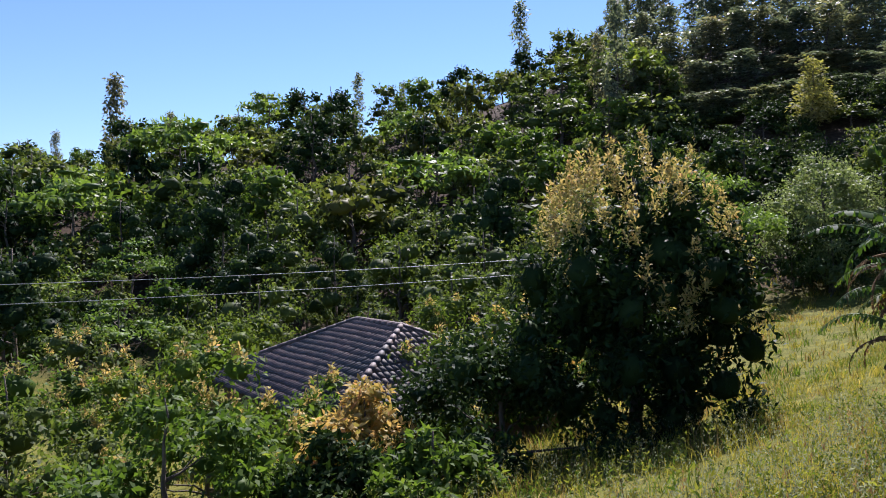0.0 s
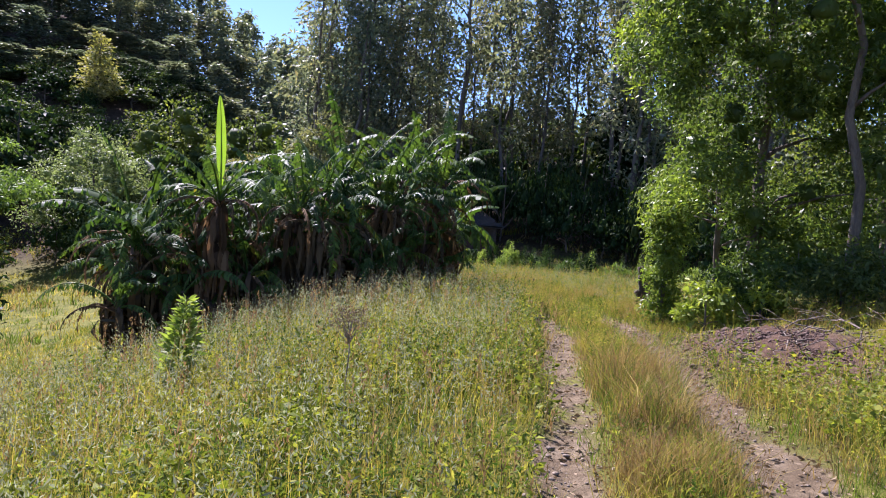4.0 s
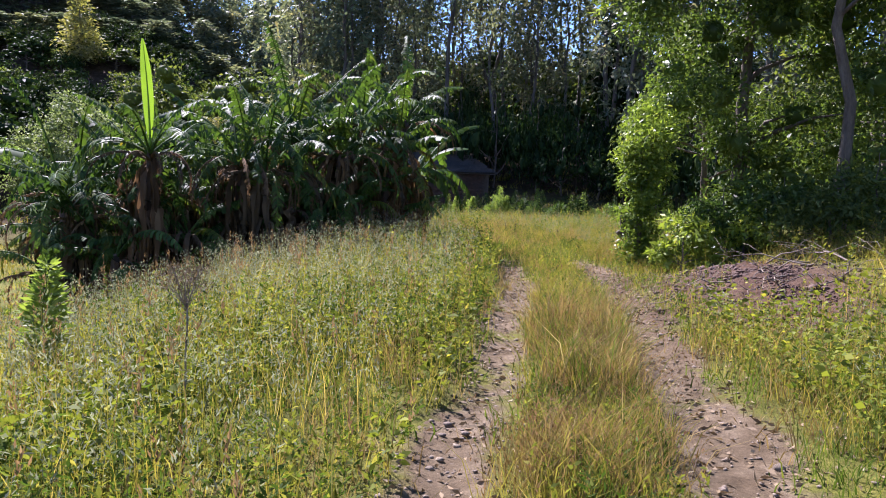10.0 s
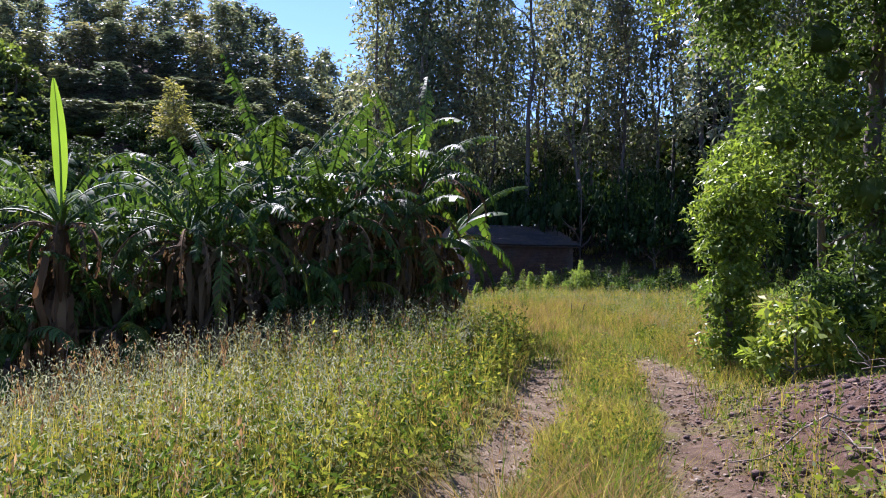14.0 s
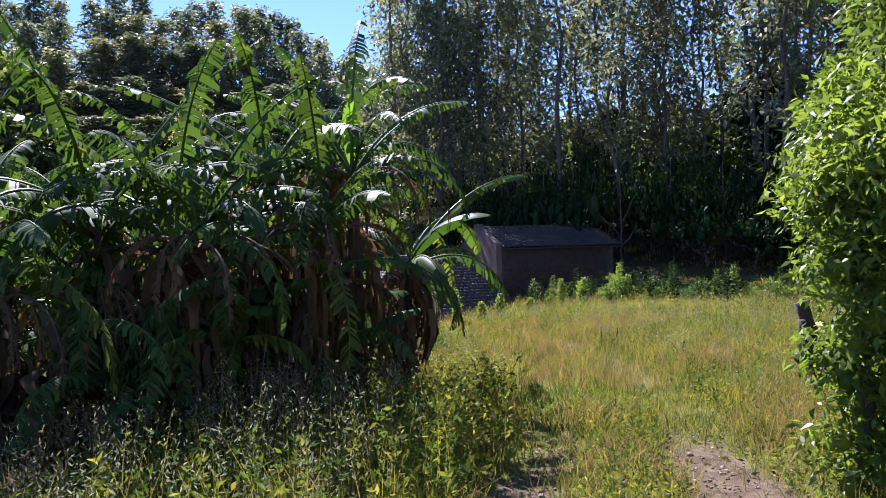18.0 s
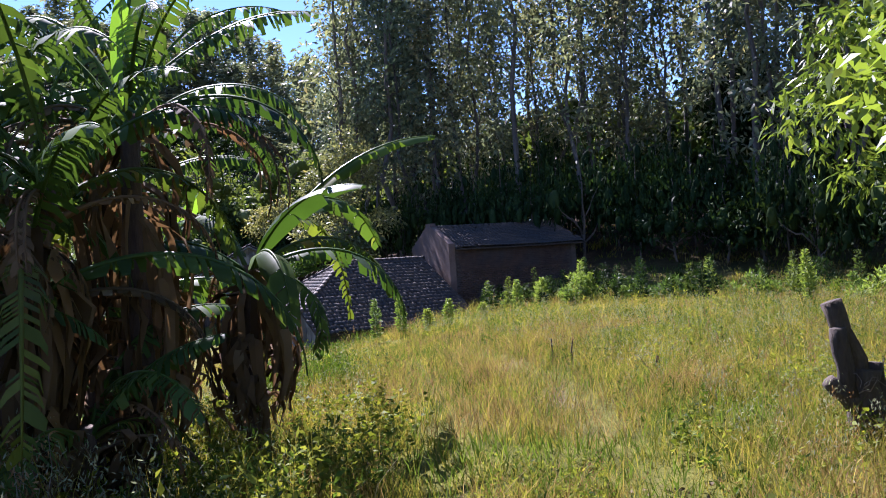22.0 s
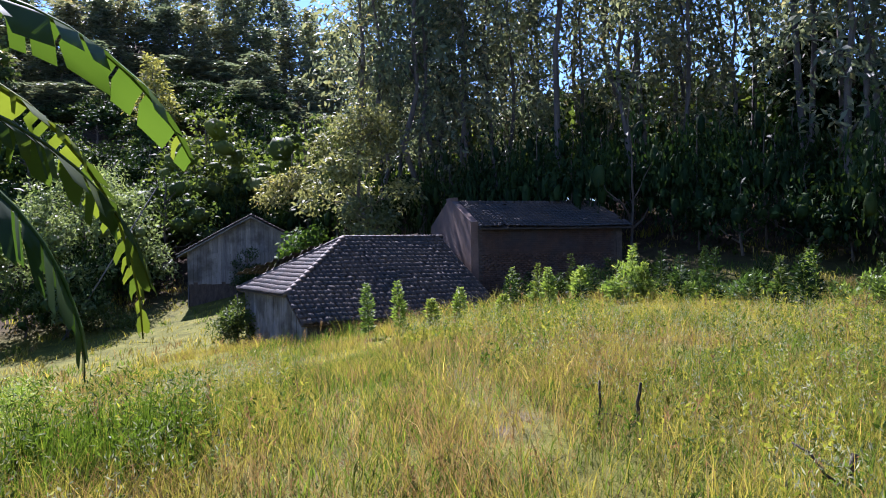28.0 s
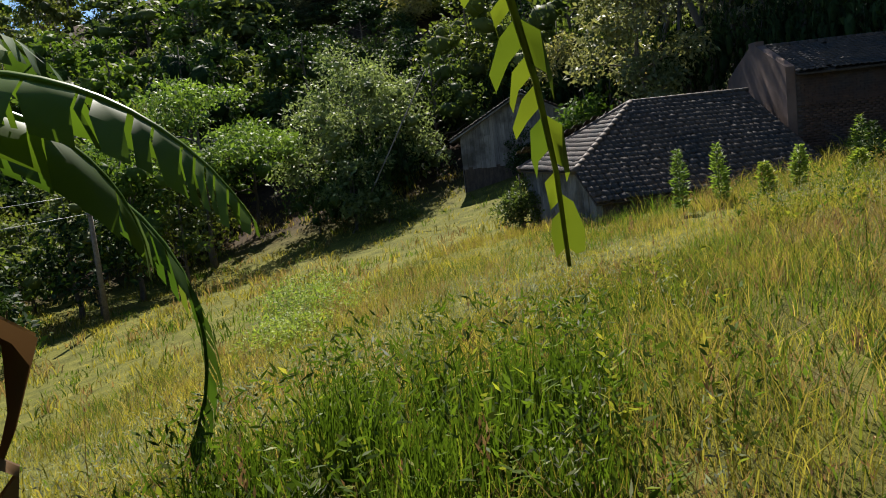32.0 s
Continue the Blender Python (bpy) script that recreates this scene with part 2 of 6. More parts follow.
GUM_WARM = leafy("warm_gum_foliage", (0.12, 0.135, 0.07), (0.25, 0.26, 0.125), (0.44, 0.38, 0.16), 0.48, 0.5, 0.35, 0.22, (1.1, 1.05, 0.65))
BROAD_WEED = leafy("broad_weed_leaves", (0.06, 0.09, 0.02), (0.16, 0.2, 0.04), (0.38, 0.38, 0.08), 0.45, 0.6, 0.5, 0.1, (1.15, 1.12, 0.45))
MANGO = leafy("mango_foliage", (0.06, 0.1, 0.022), (0.15, 0.205, 0.042), (0.34, 0.36, 0.09), 0.48, 0.45, 0.5, 0.3, (1.15, 1.15, 0.5))

# ---- building helpers ----
def part(name, bm, material, parent, label=""):
    """Links a bmesh as one mesh object under a thing or under a part."""
    me = bpy.data.meshes.new(name)
    bm.to_mesh(me)
    bm.free()
    return linked(name, me, material, parent, label)


def linked(name, me, material, parent=None, label=""):
    if material is not None and not me.materials:
        me.materials.append(material)
    ob = new(name, me)
    ob.parent = parent
    if label:
        tagged(ob, label)
    return ob


def thing(name, label, category, at=None, group="", kind=""):
    ob = new(name)
    ob.empty_display_size = 0.1
    if at is not None:
        ob.matrix_basis = at
    return tagged(ob, label, category, group, kind)


class Pile:
    """Gathers vertices and polygons of many small pieces for one mesh."""

    def __init__(self):
        self.v, self.f, self.count = [], [], 0

    def add(self, verts, faces):
        verts = np.asarray(verts, dtype=np.float64).reshape(-1, 3)
        faces = np.asarray(faces, dtype=np.int64)
        self.v.append(verts)
        self.f.append(faces + self.count)
        self.count += len(verts)

    def mesh(self, name, smooth=False):
        me = bpy.data.meshes.new(name)
        v = np.concatenate(self.v) if self.v else np.zeros((0, 3))
        me.vertices.add(len(v))
        me.vertices.foreach_set("co", v.astype(np.float32).ravel())
        loops = np.concatenate([f.ravel() for f in self.f])
        totals = np.concatenate([np.full(len(f), f.shape[1]) for f in self.f])
        me.loops.add(len(loops))
        me.loops.foreach_set("vertex_index", loops.astype(np.int32))
        me.polygons.add(len(totals))
        me.polygons.foreach_set("loop_start", np.concatenate([[0], np.cumsum(totals)[:-1]]).astype(np.int32))
        me.update(calc_edges=True)
        if smooth:
            me.polygons.foreach_set("use_smooth", np.ones(len(totals), dtype=bool))
        return me


def tube(pile, points, radii, sides=6):
    """A tapered round limb along points, closed at its far end."""
    pts = np.asarray(points, dtype=float)
    n = len(pts)
    way = np.gradient(pts, axis=0)
    way /= np.linalg.norm(way, axis=1)[:, None] + 1e-9
    side = np.cross(way, np.where(np.abs(way[:, 2:3]) > 0.9, [[1.0, 0, 0]], [[0, 0, 1.0]]))
    side /= np.linalg.norm(side, axis=1)[:, None] + 1e-9
    for i in range(1, n):
        s = side[i - 1] - way[i] * (side[i - 1] @ way[i])
        side[i] = s / (np.linalg.norm(s) + 1e-9)
    up = np.cross(way, side)
    a = np.linspace(0, 2 * np.pi, sides, endpoint=False)
    ring = (side[:, None] * np.cos(a)[None, :, None] + up[:, None] * np.sin(a)[None, :, None]) * np.asarray(radii, dtype=float)[:, None, None] + pts[:, None]
    i, j = np.meshgrid(np.arange(n - 1), np.arange(sides), indexing="ij")
    k = (j + 1) % sides
    quads = np.stack([i * sides + j, i * sides + k, (i + 1) * sides + k, (i + 1) * sides + j], -1).reshape(-1, 4)
    pile.add(ring.reshape(-1, 3), quads)
    pile.f.append(np.array([[pile.count - sides + q for q in range(sides)]]))
    pile.f.append(np.array([[pile.count - sides * n + q for q in range(sides)][::-1]]))


def unit(v):
    return v / (np.linalg.norm(v, axis=-1, keepdims=True) + 1e-9)


def leaves(pile, at, out, length, width, rng, fold=0.25, face=None):
    """Pointed leaves, creased along the midrib: places, the ways they point, sizes."""
    n = len(at)
    out = unit(out)
    side = unit(np.cross(out, rng.normal(size=(n, 3)) if face is None else face))
    nor = np.cross(side, out)
    length, width = np.broadcast_to(length, n)[:, None], np.broadcast_to(width, n)[:, None]
    mid = at + out * length * 0.42 + nor * width * fold
    v = np.stack([at, mid + side * width * 0.5, at + out * length, mid - side * width * 0.5], 1)
    pile.add(v, np.arange(n * 4).reshape(n, 4))


def clump_leaves(pile, clumps, n, size, rng, aspect=0.45, droop=0.3, shell=0.35, level=0.6):
    """Leaves in and on a crown made of many ellipsoid clumps (rows: centre, radii)."""
    c = np.asarray(clumps, dtype=float)
    weight = (c[:, 3] * c[:, 4] * c[:, 5]) ** 0.67
    pick = rng.choice(len(c), n, p=weight / weight.sum())
    d = unit(rng.normal(size=(n, 3)))
    d[:, 2] = np.where((d[:, 2] < -0.3) & (rng.random(n) < 0.5), -d[:, 2], d[:, 2])
    r = rng.random(n) ** shell * rng.uniform(0.85, 1.12, n)
    at = c[pick, :3] + d * r[:, None] * c[pick, 3:]
    out = unit(d * 0.5 + rng.normal(size=(n, 3)) * 0.8)
    out[:, 2] -= droop
    s = size * rng.uniform(0.6, 1.4, n)
    leaves(pile, at, out, s, s * aspect, rng, face=d * 0.35 + [0, 0, 0.7] + rng.normal(size=(n, 3)) * level)


def bent(a, b, sag, rng, n=6, wobble=0.05):
    """Points from a to b along a bowed, uneven line."""
    a, b = np.asarray(a, dtype=float), np.asarray(b, dtype=float)
    s = np.linspace(0, 1, n)[:, None]
    p = a + (b - a) * s + np.array([0, 0, 1.0]) * sag * 4 * s * (1 - s)
    p[1:-1] += rng.normal(size=(n - 2, 3)) * wobble * np.linalg.norm(b - a)
    return p


# ---- the lie of the land ----
ROAD_Y = np.array([-30.0, 0.0, 6.7, 12.8, 19.0, 26.0, 33.0, 39.0, 46.0, 60.0, 80.0, 140.0])
ROAD_X = np.array([0.5, 0.95, 1.5, 2.35, 2.55, 1.2, -2.0, -6.5, -13.0, -22.0, -32.0, -60.0])


def road_x(y):
    y = np.asarray(y, dtype=float)
    return sum(np.interp(y + d, ROAD_Y, ROAD_X) for d in (-3, -1.5, 0, 1.5, 3)) / 5


def step(a, b, x):
    s = np.clip((np.asarray(x, dtype=float) - a) / (b - a), 0, 1)
    return s * s * (3 - 2 * s)


def waves(x, y):
    return (np.sin(x * 0.9 + 1.3 * np.sin(y * 0.43)) * np.cos(y * 0.77 + np.sin(x * 0.31)) * 0.5
            + np.sin(x * 2.3 + y * 1.7) * np.cos(y * 2.9 - x * 1.1) * 0.25)


def vnoise(x, y, scale, seed):
    """Smooth value noise, about -1 to 1."""
    x, y = x / scale + seed * 17.3, y / scale - seed * 9.1
    xi, yi = np.floor(x), np.floor(y)
    fx, fy = x - xi, y - yi
    fx, fy = fx * fx * (3 - 2 * fx), fy * fy * (3 - 2 * fy)

    def corner(a, b):
        q = np.sin(a * 127.1 + b * 311.7 + seed * 74.7) * 43758.5453
        return (q - np.floor(q)) * 2 - 1

    return (corner(xi, yi) * (1 - fx) + corner(xi + 1, yi) * fx) * (1 - fy) + (corner(xi, yi + 1) * (1 - fx) + corner(xi + 1, yi + 1) * fx) * fy


def in_rut(x, y):
    """1 in the two wheel tracks, 0 away from them."""
    c = road_x(y)
    wob = 0.09 * np.sin(y * 1.3) + 0.05 * np.sin(y * 3.1)
    l = np.exp(-((x - c + 0.75 + wob) / 0.3) ** 2) * (1 - 0.45 * step(15.5, 18.5, y))
    r = np.exp(-((x - c - 0.75 - 0.7 * wob) / 0.42) ** 2)
    return np.maximum(l, r)


def worn(y):
    """How bare the wheel tracks lie along the way: grown over past the grove's corner, worn again in the meadow."""
    return (1 - 0.65 * step(17.5, 19.5, y) * (1 - step(22.5, 24, y)) - 0.42 * step(22.5, 24, y) - 0.4 * step(28, 31, y)) * (1 - step(38, 46, y))


def bank(x, y):
    """1 on the bare earth bank beside the track."""
    return np.exp(-((x - 4.55) / 1.15) ** 2 - ((y - 12.1) / 2.7) ** 2)


def ground_z(x, y):
    x, y = np.asarray(x, dtype=float), np.asarray(y, dtype=float)
    left = np.maximum(0, -0.6 + 3.4 * step(22, 46, y) - x)
    left = left * left / (left + 2.5)
    s = 0.4 - 0.2 * step(20, 46, y)
    z = -9 * (1 - np.exp(-s * left / 9))
    z = z + 0.75 * step(3.7, 6.8, x) * (1 - step(14.5, 18.5, y))
    z = z + 0.34 * np.exp(-((x - 4.45) / 0.8) ** 2 - ((y - 12.3) / 2.4) ** 2)
    r = np.hypot(x, y)
    az = np.degrees(np.arctan2(-x, y))
    hill = step(8, 21, az) * (1 - step(125, 150, az))
    z = z + hill * np.interp(az, [15, 28, 40, 50, 75, 100], [34, 44, 41, 33, 20, 15]) * step(54, 165, r + 6 * np.sin(az * 0.11))
    z = z + (1 - hill) * (4.5 * step(48, 74, r) - 6 * step(90, 150, r)) * (1 - step(100, 150, np.abs(az)))
    z = z + 0.05 * waves(x, y) * step(0.4, 2.5, np.abs(x - road_x(y)))
    z = z - 0.07 * in_rut(x, y) * (1 - 0.6 * step(22, 30, y)) * (1 - step(60, 70, y))
    return z


def gz(x, y):
    return float(ground_z(x, y))


def axis(parts):
    out = [parts[0][0]]
    for a, b, d in parts:
        out += list(np.linspace(a, b, max(2, int(round((b - a) / d)) + 1))[1:])
    return np.array(out)


def ground_sheet():
    xs = axis([(-900, -200, 50), (-200, -60, 7), (-60, -12, 1.6), (-12, -2, 0.4), (-2, 7, 0.2), (7, 14, 0.6), (14, 60, 3), (60, 200, 10), (200, 900, 50)])
    ys = axis([(-900, -100, 80), (-100, -6, 6), (-6, 2, 0.5), (2, 30, 0.22), (30, 50, 0.5), (50, 90, 2), (90, 220, 7), (220, 900, 50)])
    X, Y = np.meshgrid(xs, ys)
    Z = ground_z(X, Y)
    bare_road = in_rut(X, Y) * worn(Y)
    mound = bank(X, Y) * 1.2
    bare_road = bare_road * np.clip(0.85 + 0.5 * vnoise(X, Y, 0.8, 12) + 0.3 * vnoise(X, Y, 0.3, 13), 0, 1.2)
    bare = np.clip(np.maximum(bare_road, mound), 0, 1)
    fine = step(-3, 0, X) * (1 - step(7, 8, X)) * step(0, 2, Y) * (1 - step(29, 31, Y))
    grit = np.random.default_rng(5).normal(size=Z.shape)
    Z = Z + fine * (0.012 + 0.02 * mound) * grit * bare
    p = Pile()
    ny, nx = X.shape
    i, j = np.meshgrid(np.arange(ny - 1), np.arange(nx - 1), indexing="ij")
    q = np.stack([i * nx + j, i * nx + j + 1, (i + 1) * nx + j + 1, (i + 1) * nx + j], -1).reshape(-1, 4)
    p.add(np.stack([X, Y, Z], -1), q)
    me = p.mesh("ground", True)
    at = me.attributes.new("bare", "FLOAT", "POINT")
    at.data.foreach_set("value", bare.astype(np.float32).ravel())
    ba = me.attributes.new("bank", "FLOAT", "POINT")
    ba.data.foreach_set("value", np.clip(1.5 * np.exp(-((X - 4.3) / 1.35) ** 2 - ((Y - 12.3) / 3.4) ** 2), 0, 1).astype(np.float32).ravel())
    woods = step(60, 70, np.hypot(X, Y)) * step(9, 12, np.degrees(np.arctan2(-X, Y)) + 0 * X) + step(46, 60, np.hypot(X, Y)) * (1 - step(9, 12, np.degrees(np.arctan2(-X, Y))))
    wa = me.attributes.new("woods", "FLOAT", "POINT")
    wa.data.foreach_set("value", np.clip(woods, 0, 1).astype(np.float32).ravel())
    m, t, bsdf, out = nodes_of("soil_and_sward")
    a = t.nodes.new("ShaderNodeAttribute")
    a.attribute_name = "bare"
    soil = ramp(t, noisy(t, 3.0, 10.0, 0.7), [(0.25, (0.055, 0.038, 0.021)), (0.5, (0.125, 0.094, 0.058)), (0.75, (0.25, 0.2, 0.135))])
    soil = mixed(t, 0.6, soil, ramp(t, noisy(t, 55.0, 6.0, 0.75), [(0.3, (0.5, 0.5, 0.5)), (0.7, (1.35, 1.3, 1.25))]), "MULTIPLY")
    sward = ramp(t, noisy(t, 1.3, 8.0, 0.75), [(0.3, (0.045, 0.05, 0.012)), (0.55, (0.125, 0.125, 0.026)), (0.75, (0.25, 0.215, 0.055))])
    sward = mixed(t, 0.7, sward, ramp(t, noisy(t, 38.0, 5.0, 0.75), [(0.3, (0.4, 0.45, 0.35)), (0.7, (1.4, 1.35, 1.2))]), "MULTIPLY")
    edge = t.nodes.new("ShaderNodeMath")
    edge.operation = "ADD"
    nz = t.nodes.new("ShaderNodeMath")
    nz.operation = "MULTIPLY_ADD"
    t.links.new(noisy(t, 7.0, 5.0, 0.7), nz.inputs[0])
    nz.inputs[1].default_value, nz.inputs[2].default_value = 0.8, -0.4
    t.links.new(a.outputs["Fac"], edge.inputs[0])
    t.links.new(nz.outputs[0], edge.inputs[1])
    fac = ramp(t, edge.outputs[0], [(0.3, (0, 0, 0)), (0.55, (1, 1, 1))])
    be = t.nodes.new("ShaderNodeAttribute")
    be.attribute_name = "bank"
    earth = ramp(t, noisy(t, 6.0, 10.0, 0.75), [(0.3, (0.03, 0.018, 0.012)), (0.5, (0.075, 0.045, 0.03)), (0.72, (0.14, 0.092, 0.064))])
    soil = mixed(t, be.outputs["Fac"], soil, earth)
    wn2 = t.nodes.new("ShaderNodeAttribute")
    wn2.attribute_name = "woods"
    litter = ramp(t, noisy(t, 2.0, 8.0, 0.7), [(0.3, (0.02, 0.014, 0.009)), (0.7, (0.075, 0.05, 0.03))])
    sward = mixed(t, wn2.outputs["Fac"], sward, litter)
    t.links.new(mixed(t, fac, sward, soil), bsdf.inputs["Base Color"])
    bsdf.inputs["Roughness"].default_value = 0.95
    bsdf.inputs["Specular IOR Level"].default_value = 0.08
    bumped(t, bsdf, noisy(t, 45.0, 6.0, 0.75), 0.7, 0.03)
    me.materials.append(m)
    tagged(new("ground", me), "grassy hillside meadow with bare reddish soil wheel tracks", "ground", kind="structure")


ground_sheet()

# ---- buildings ----
def slab(corners, thick):
    """A bmesh plate: a flat polygon given by its upper corners, with thickness below it."""
    bm = bmesh.new()
    c = [Vector(p) for p in corners]
    nor = (c[1] - c[0]).cross(c[2] - c[0]).normalized()
    if nor.z < -1e-6:
        nor.negate()
    top = [bm.verts.new(p) for p in c]
    low = [bm.verts.new(p - nor * thick) for p in c]
    bm.faces.new(top)
    bm.faces.new(low[::-1])
    n = len(c)
    for i in range(n):
        bm.faces.new((top[i], low[i], low[(i + 1) % n], top[(i + 1) % n]))
    bmesh.ops.recalc_face_normals(bm, faces=bm.faces)
    return bm


def box(bm, x0, y0, z0, x1, y1, z1):
    v = [bm.verts.new((x, y, z)) for z in (z0, z1) for x, y in ((x0, y0), (x1, y0), (x1, y1), (x0, y1))]
    for f in ((3, 2, 1, 0), (4, 5, 6, 7), (0, 1, 5, 4), (1, 2, 6, 5), (2, 3, 7, 6), (3, 0, 4, 7)):
        bm.faces.new([v[i] for i in f])
    return bm


def tile_mesh(width, length):
    """One curved clay tile: an arched strip with a lip at its lower end."""
    bm = bmesh.new()
    rows = []
    for yy, lift in ((0.0, 0.0), (length, 0.028)):
        row = []
        for k in range(6):
            a = math.pi * k / 5
            row.append(bm.verts.new((-math.cos(a) * width * 0.52, -yy, math.sin(a) * width * 0.3 + lift)))
        rows.append(row)
    for k in range(5):
        bm.faces.new((rows[0][k], rows[1][k], rows[1][k + 1], rows[0][k + 1]))
    low = [bm.verts.new(v.co - Vector((0, 0, 0.02))) for v in rows[1]]
    for k in range(5):
        bm.faces.new((rows[1][k], low[k], low[k + 1], rows[1][k + 1]))
    for f in bm.faces:
        f.smooth = True
    me = bpy.data.meshes.new("tile")
    bm.to_mesh(me)
    bm.free()
    return me


def inside(poly, x, y):
    hit = False
    for i in range(len(poly)):
        (x1, y1), (x2, y2) = poly[i], poly[i - 1]
        if (y1 > y) != (y2 > y) and x < (x2 - x1) * (y - y1) / (y2 - y1) + x1:
            hit = not hit
    return hit


def tiled(roof, corners, material, width=0.19, length=0.27, limit=300, seed=0, gaps=0.0):
    """Lays tiles in courses on a flat roof face: the first of them as parts, the rest joined."""
    rng = random.Random(seed)
    c = [Vector(p) for p in corners]
    nor = (c[1] - c[0]).cross(c[2] - c[0]).normalized()
    if nor.z < 0:
        nor.negate()
    across = Vector((0, 0, 1)).cross(nor).normalized()
    up = nor.cross(across).normalized()
    o = c[0]
    flat = [((p - o).dot(across), (p - o).dot(up)) for p in c]
    u0, u1 = min(f[0] for f in flat), max(f[0] for f in flat)
    v0, v1 = min(f[1] for f in flat), max(f[1] for f in flat)
    one = tile_mesh(width, length * 1.12)
    one.materials.append(material)
    base = np.array([v.co[:] for v in one.vertices])
    polys = np.array([list(q.vertices) for q in one.polygons])
    rest, made = Pile(), 0
    v = v0 + length
    while v < v1 + length * 0.4:
        u = u0 + width / 2
        while u < u1:
            if inside(flat, u, v - length * 0.5) and rng.random() >= gaps:
                at = o + across * (u + rng.gauss(0, 0.012)) + up * (v + rng.gauss(0, 0.015)) + nor * (0.015 + 0.02 * math.sin(u * 1.1 + v * 0.7))
                turn = Matrix((across, up, nor)).transposed().to_4x4() @ Matrix.Rotation(rng.gauss(0, 0.035), 4, "Z")
                m = Matrix.Translation(at) @ turn
                if made < limit:
                    ob = new("tile", one)
                    ob.parent = roof
                    ob.matrix_basis = m
                    made += 1
                else:
                    q = np.array(m)
                    rest.add(base @ q[:3, :3].T + q[:3, 3], polys)
            u += width
        v += length
    if rest.count:
        tagged(linked("tiles", rest.mesh("tiles"), material, roof), kind="stuff")


def planks(parent, a, b, bottom, top, material, out, width=0.2, seed=0):
    """Upright boards from a to b (plan places); bottom and top give heights along the way (0 to 1)."""
    rng = random.Random(seed)
    a, b = Vector((*a, 0)), Vector((*b, 0))
    run = (b - a).length
    way = (b - a).normalized()
    nor = Vector((*out, 0)).normalized()
    at = 0.0
    while at < run - 0.03:
        w = min(width * rng.uniform(0.75, 1.2), run - at)
        bm = bmesh.new()
        p, q = a + way * (at + 0.006), a + way * (at + w - 0.006)
        t = 0.025
        off = nor * rng.uniform(0, 0.018)
        lift = max(0, rng.gauss(0, 0.05))
        low0, low1 = bottom(at / run) + lift, bottom((at + w) / run) + lift
        cor = []
        for s in (0, 1):
            o = off + nor * t * s
            cor.append([bm.verts.new(p + o + Vector((0, 0, low0))), bm.verts.new(q + o + Vector((0, 0, low1))),
                        bm.verts.new(q + o + Vector((0, 0, top((at + w) / run)))), bm.verts.new(p + o + Vector((0, 0, top(at / run))))])
        bm.faces.new(cor[0])
        bm.faces.new(cor[1][::-1])
        for k in range(4):
            bm.faces.new((cor[0][k], cor[0][(k + 1) % 4], cor[1][(k + 1) % 4], cor[1][k]))
        bmesh.ops.recalc_face_normals(bm, faces=bm.faces)
        part("board", bm, material, parent)
        at += w


def wall_poly(parent, name, a, b, heights, base, thick, inward, material):
    """A wall from a to b: its outline rises to heights (rows of how far along, how high), down to base."""
    a, b = Vector((*a, 0)), Vector((*b, 0))
    o = Vector((*inward, 0)).normalized() * thick
    line = [a + (b - a) * s + Vector((0, 0, h)) for s, h in heights]
    line = [a + Vector((0, 0, base))] + line + [b + Vector((0, 0, base))]
    bm = bmesh.new()
    f = [bm.verts.new(p) for p in line]
    k = [bm.verts.new(p + o) for p in line]
    bm.faces.new(f)
    bm.faces.new(k[::-1])
    for i in range(len(f)):
        bm.faces.new((f[i], k[i], k[(i + 1) % len(f)], f[(i + 1) % len(f)]))
    bmesh.ops.recalc_face_normals(bm, faces=bm.faces)
    return part(name, bm, material, parent)


def away(p, u, a, n, b):
    return (p[0] + u[0] * a + n[0] * b, p[1] + u[1] * a + n[1] * b)


def at_z(p, z):
    return (p[0], p[1], z)


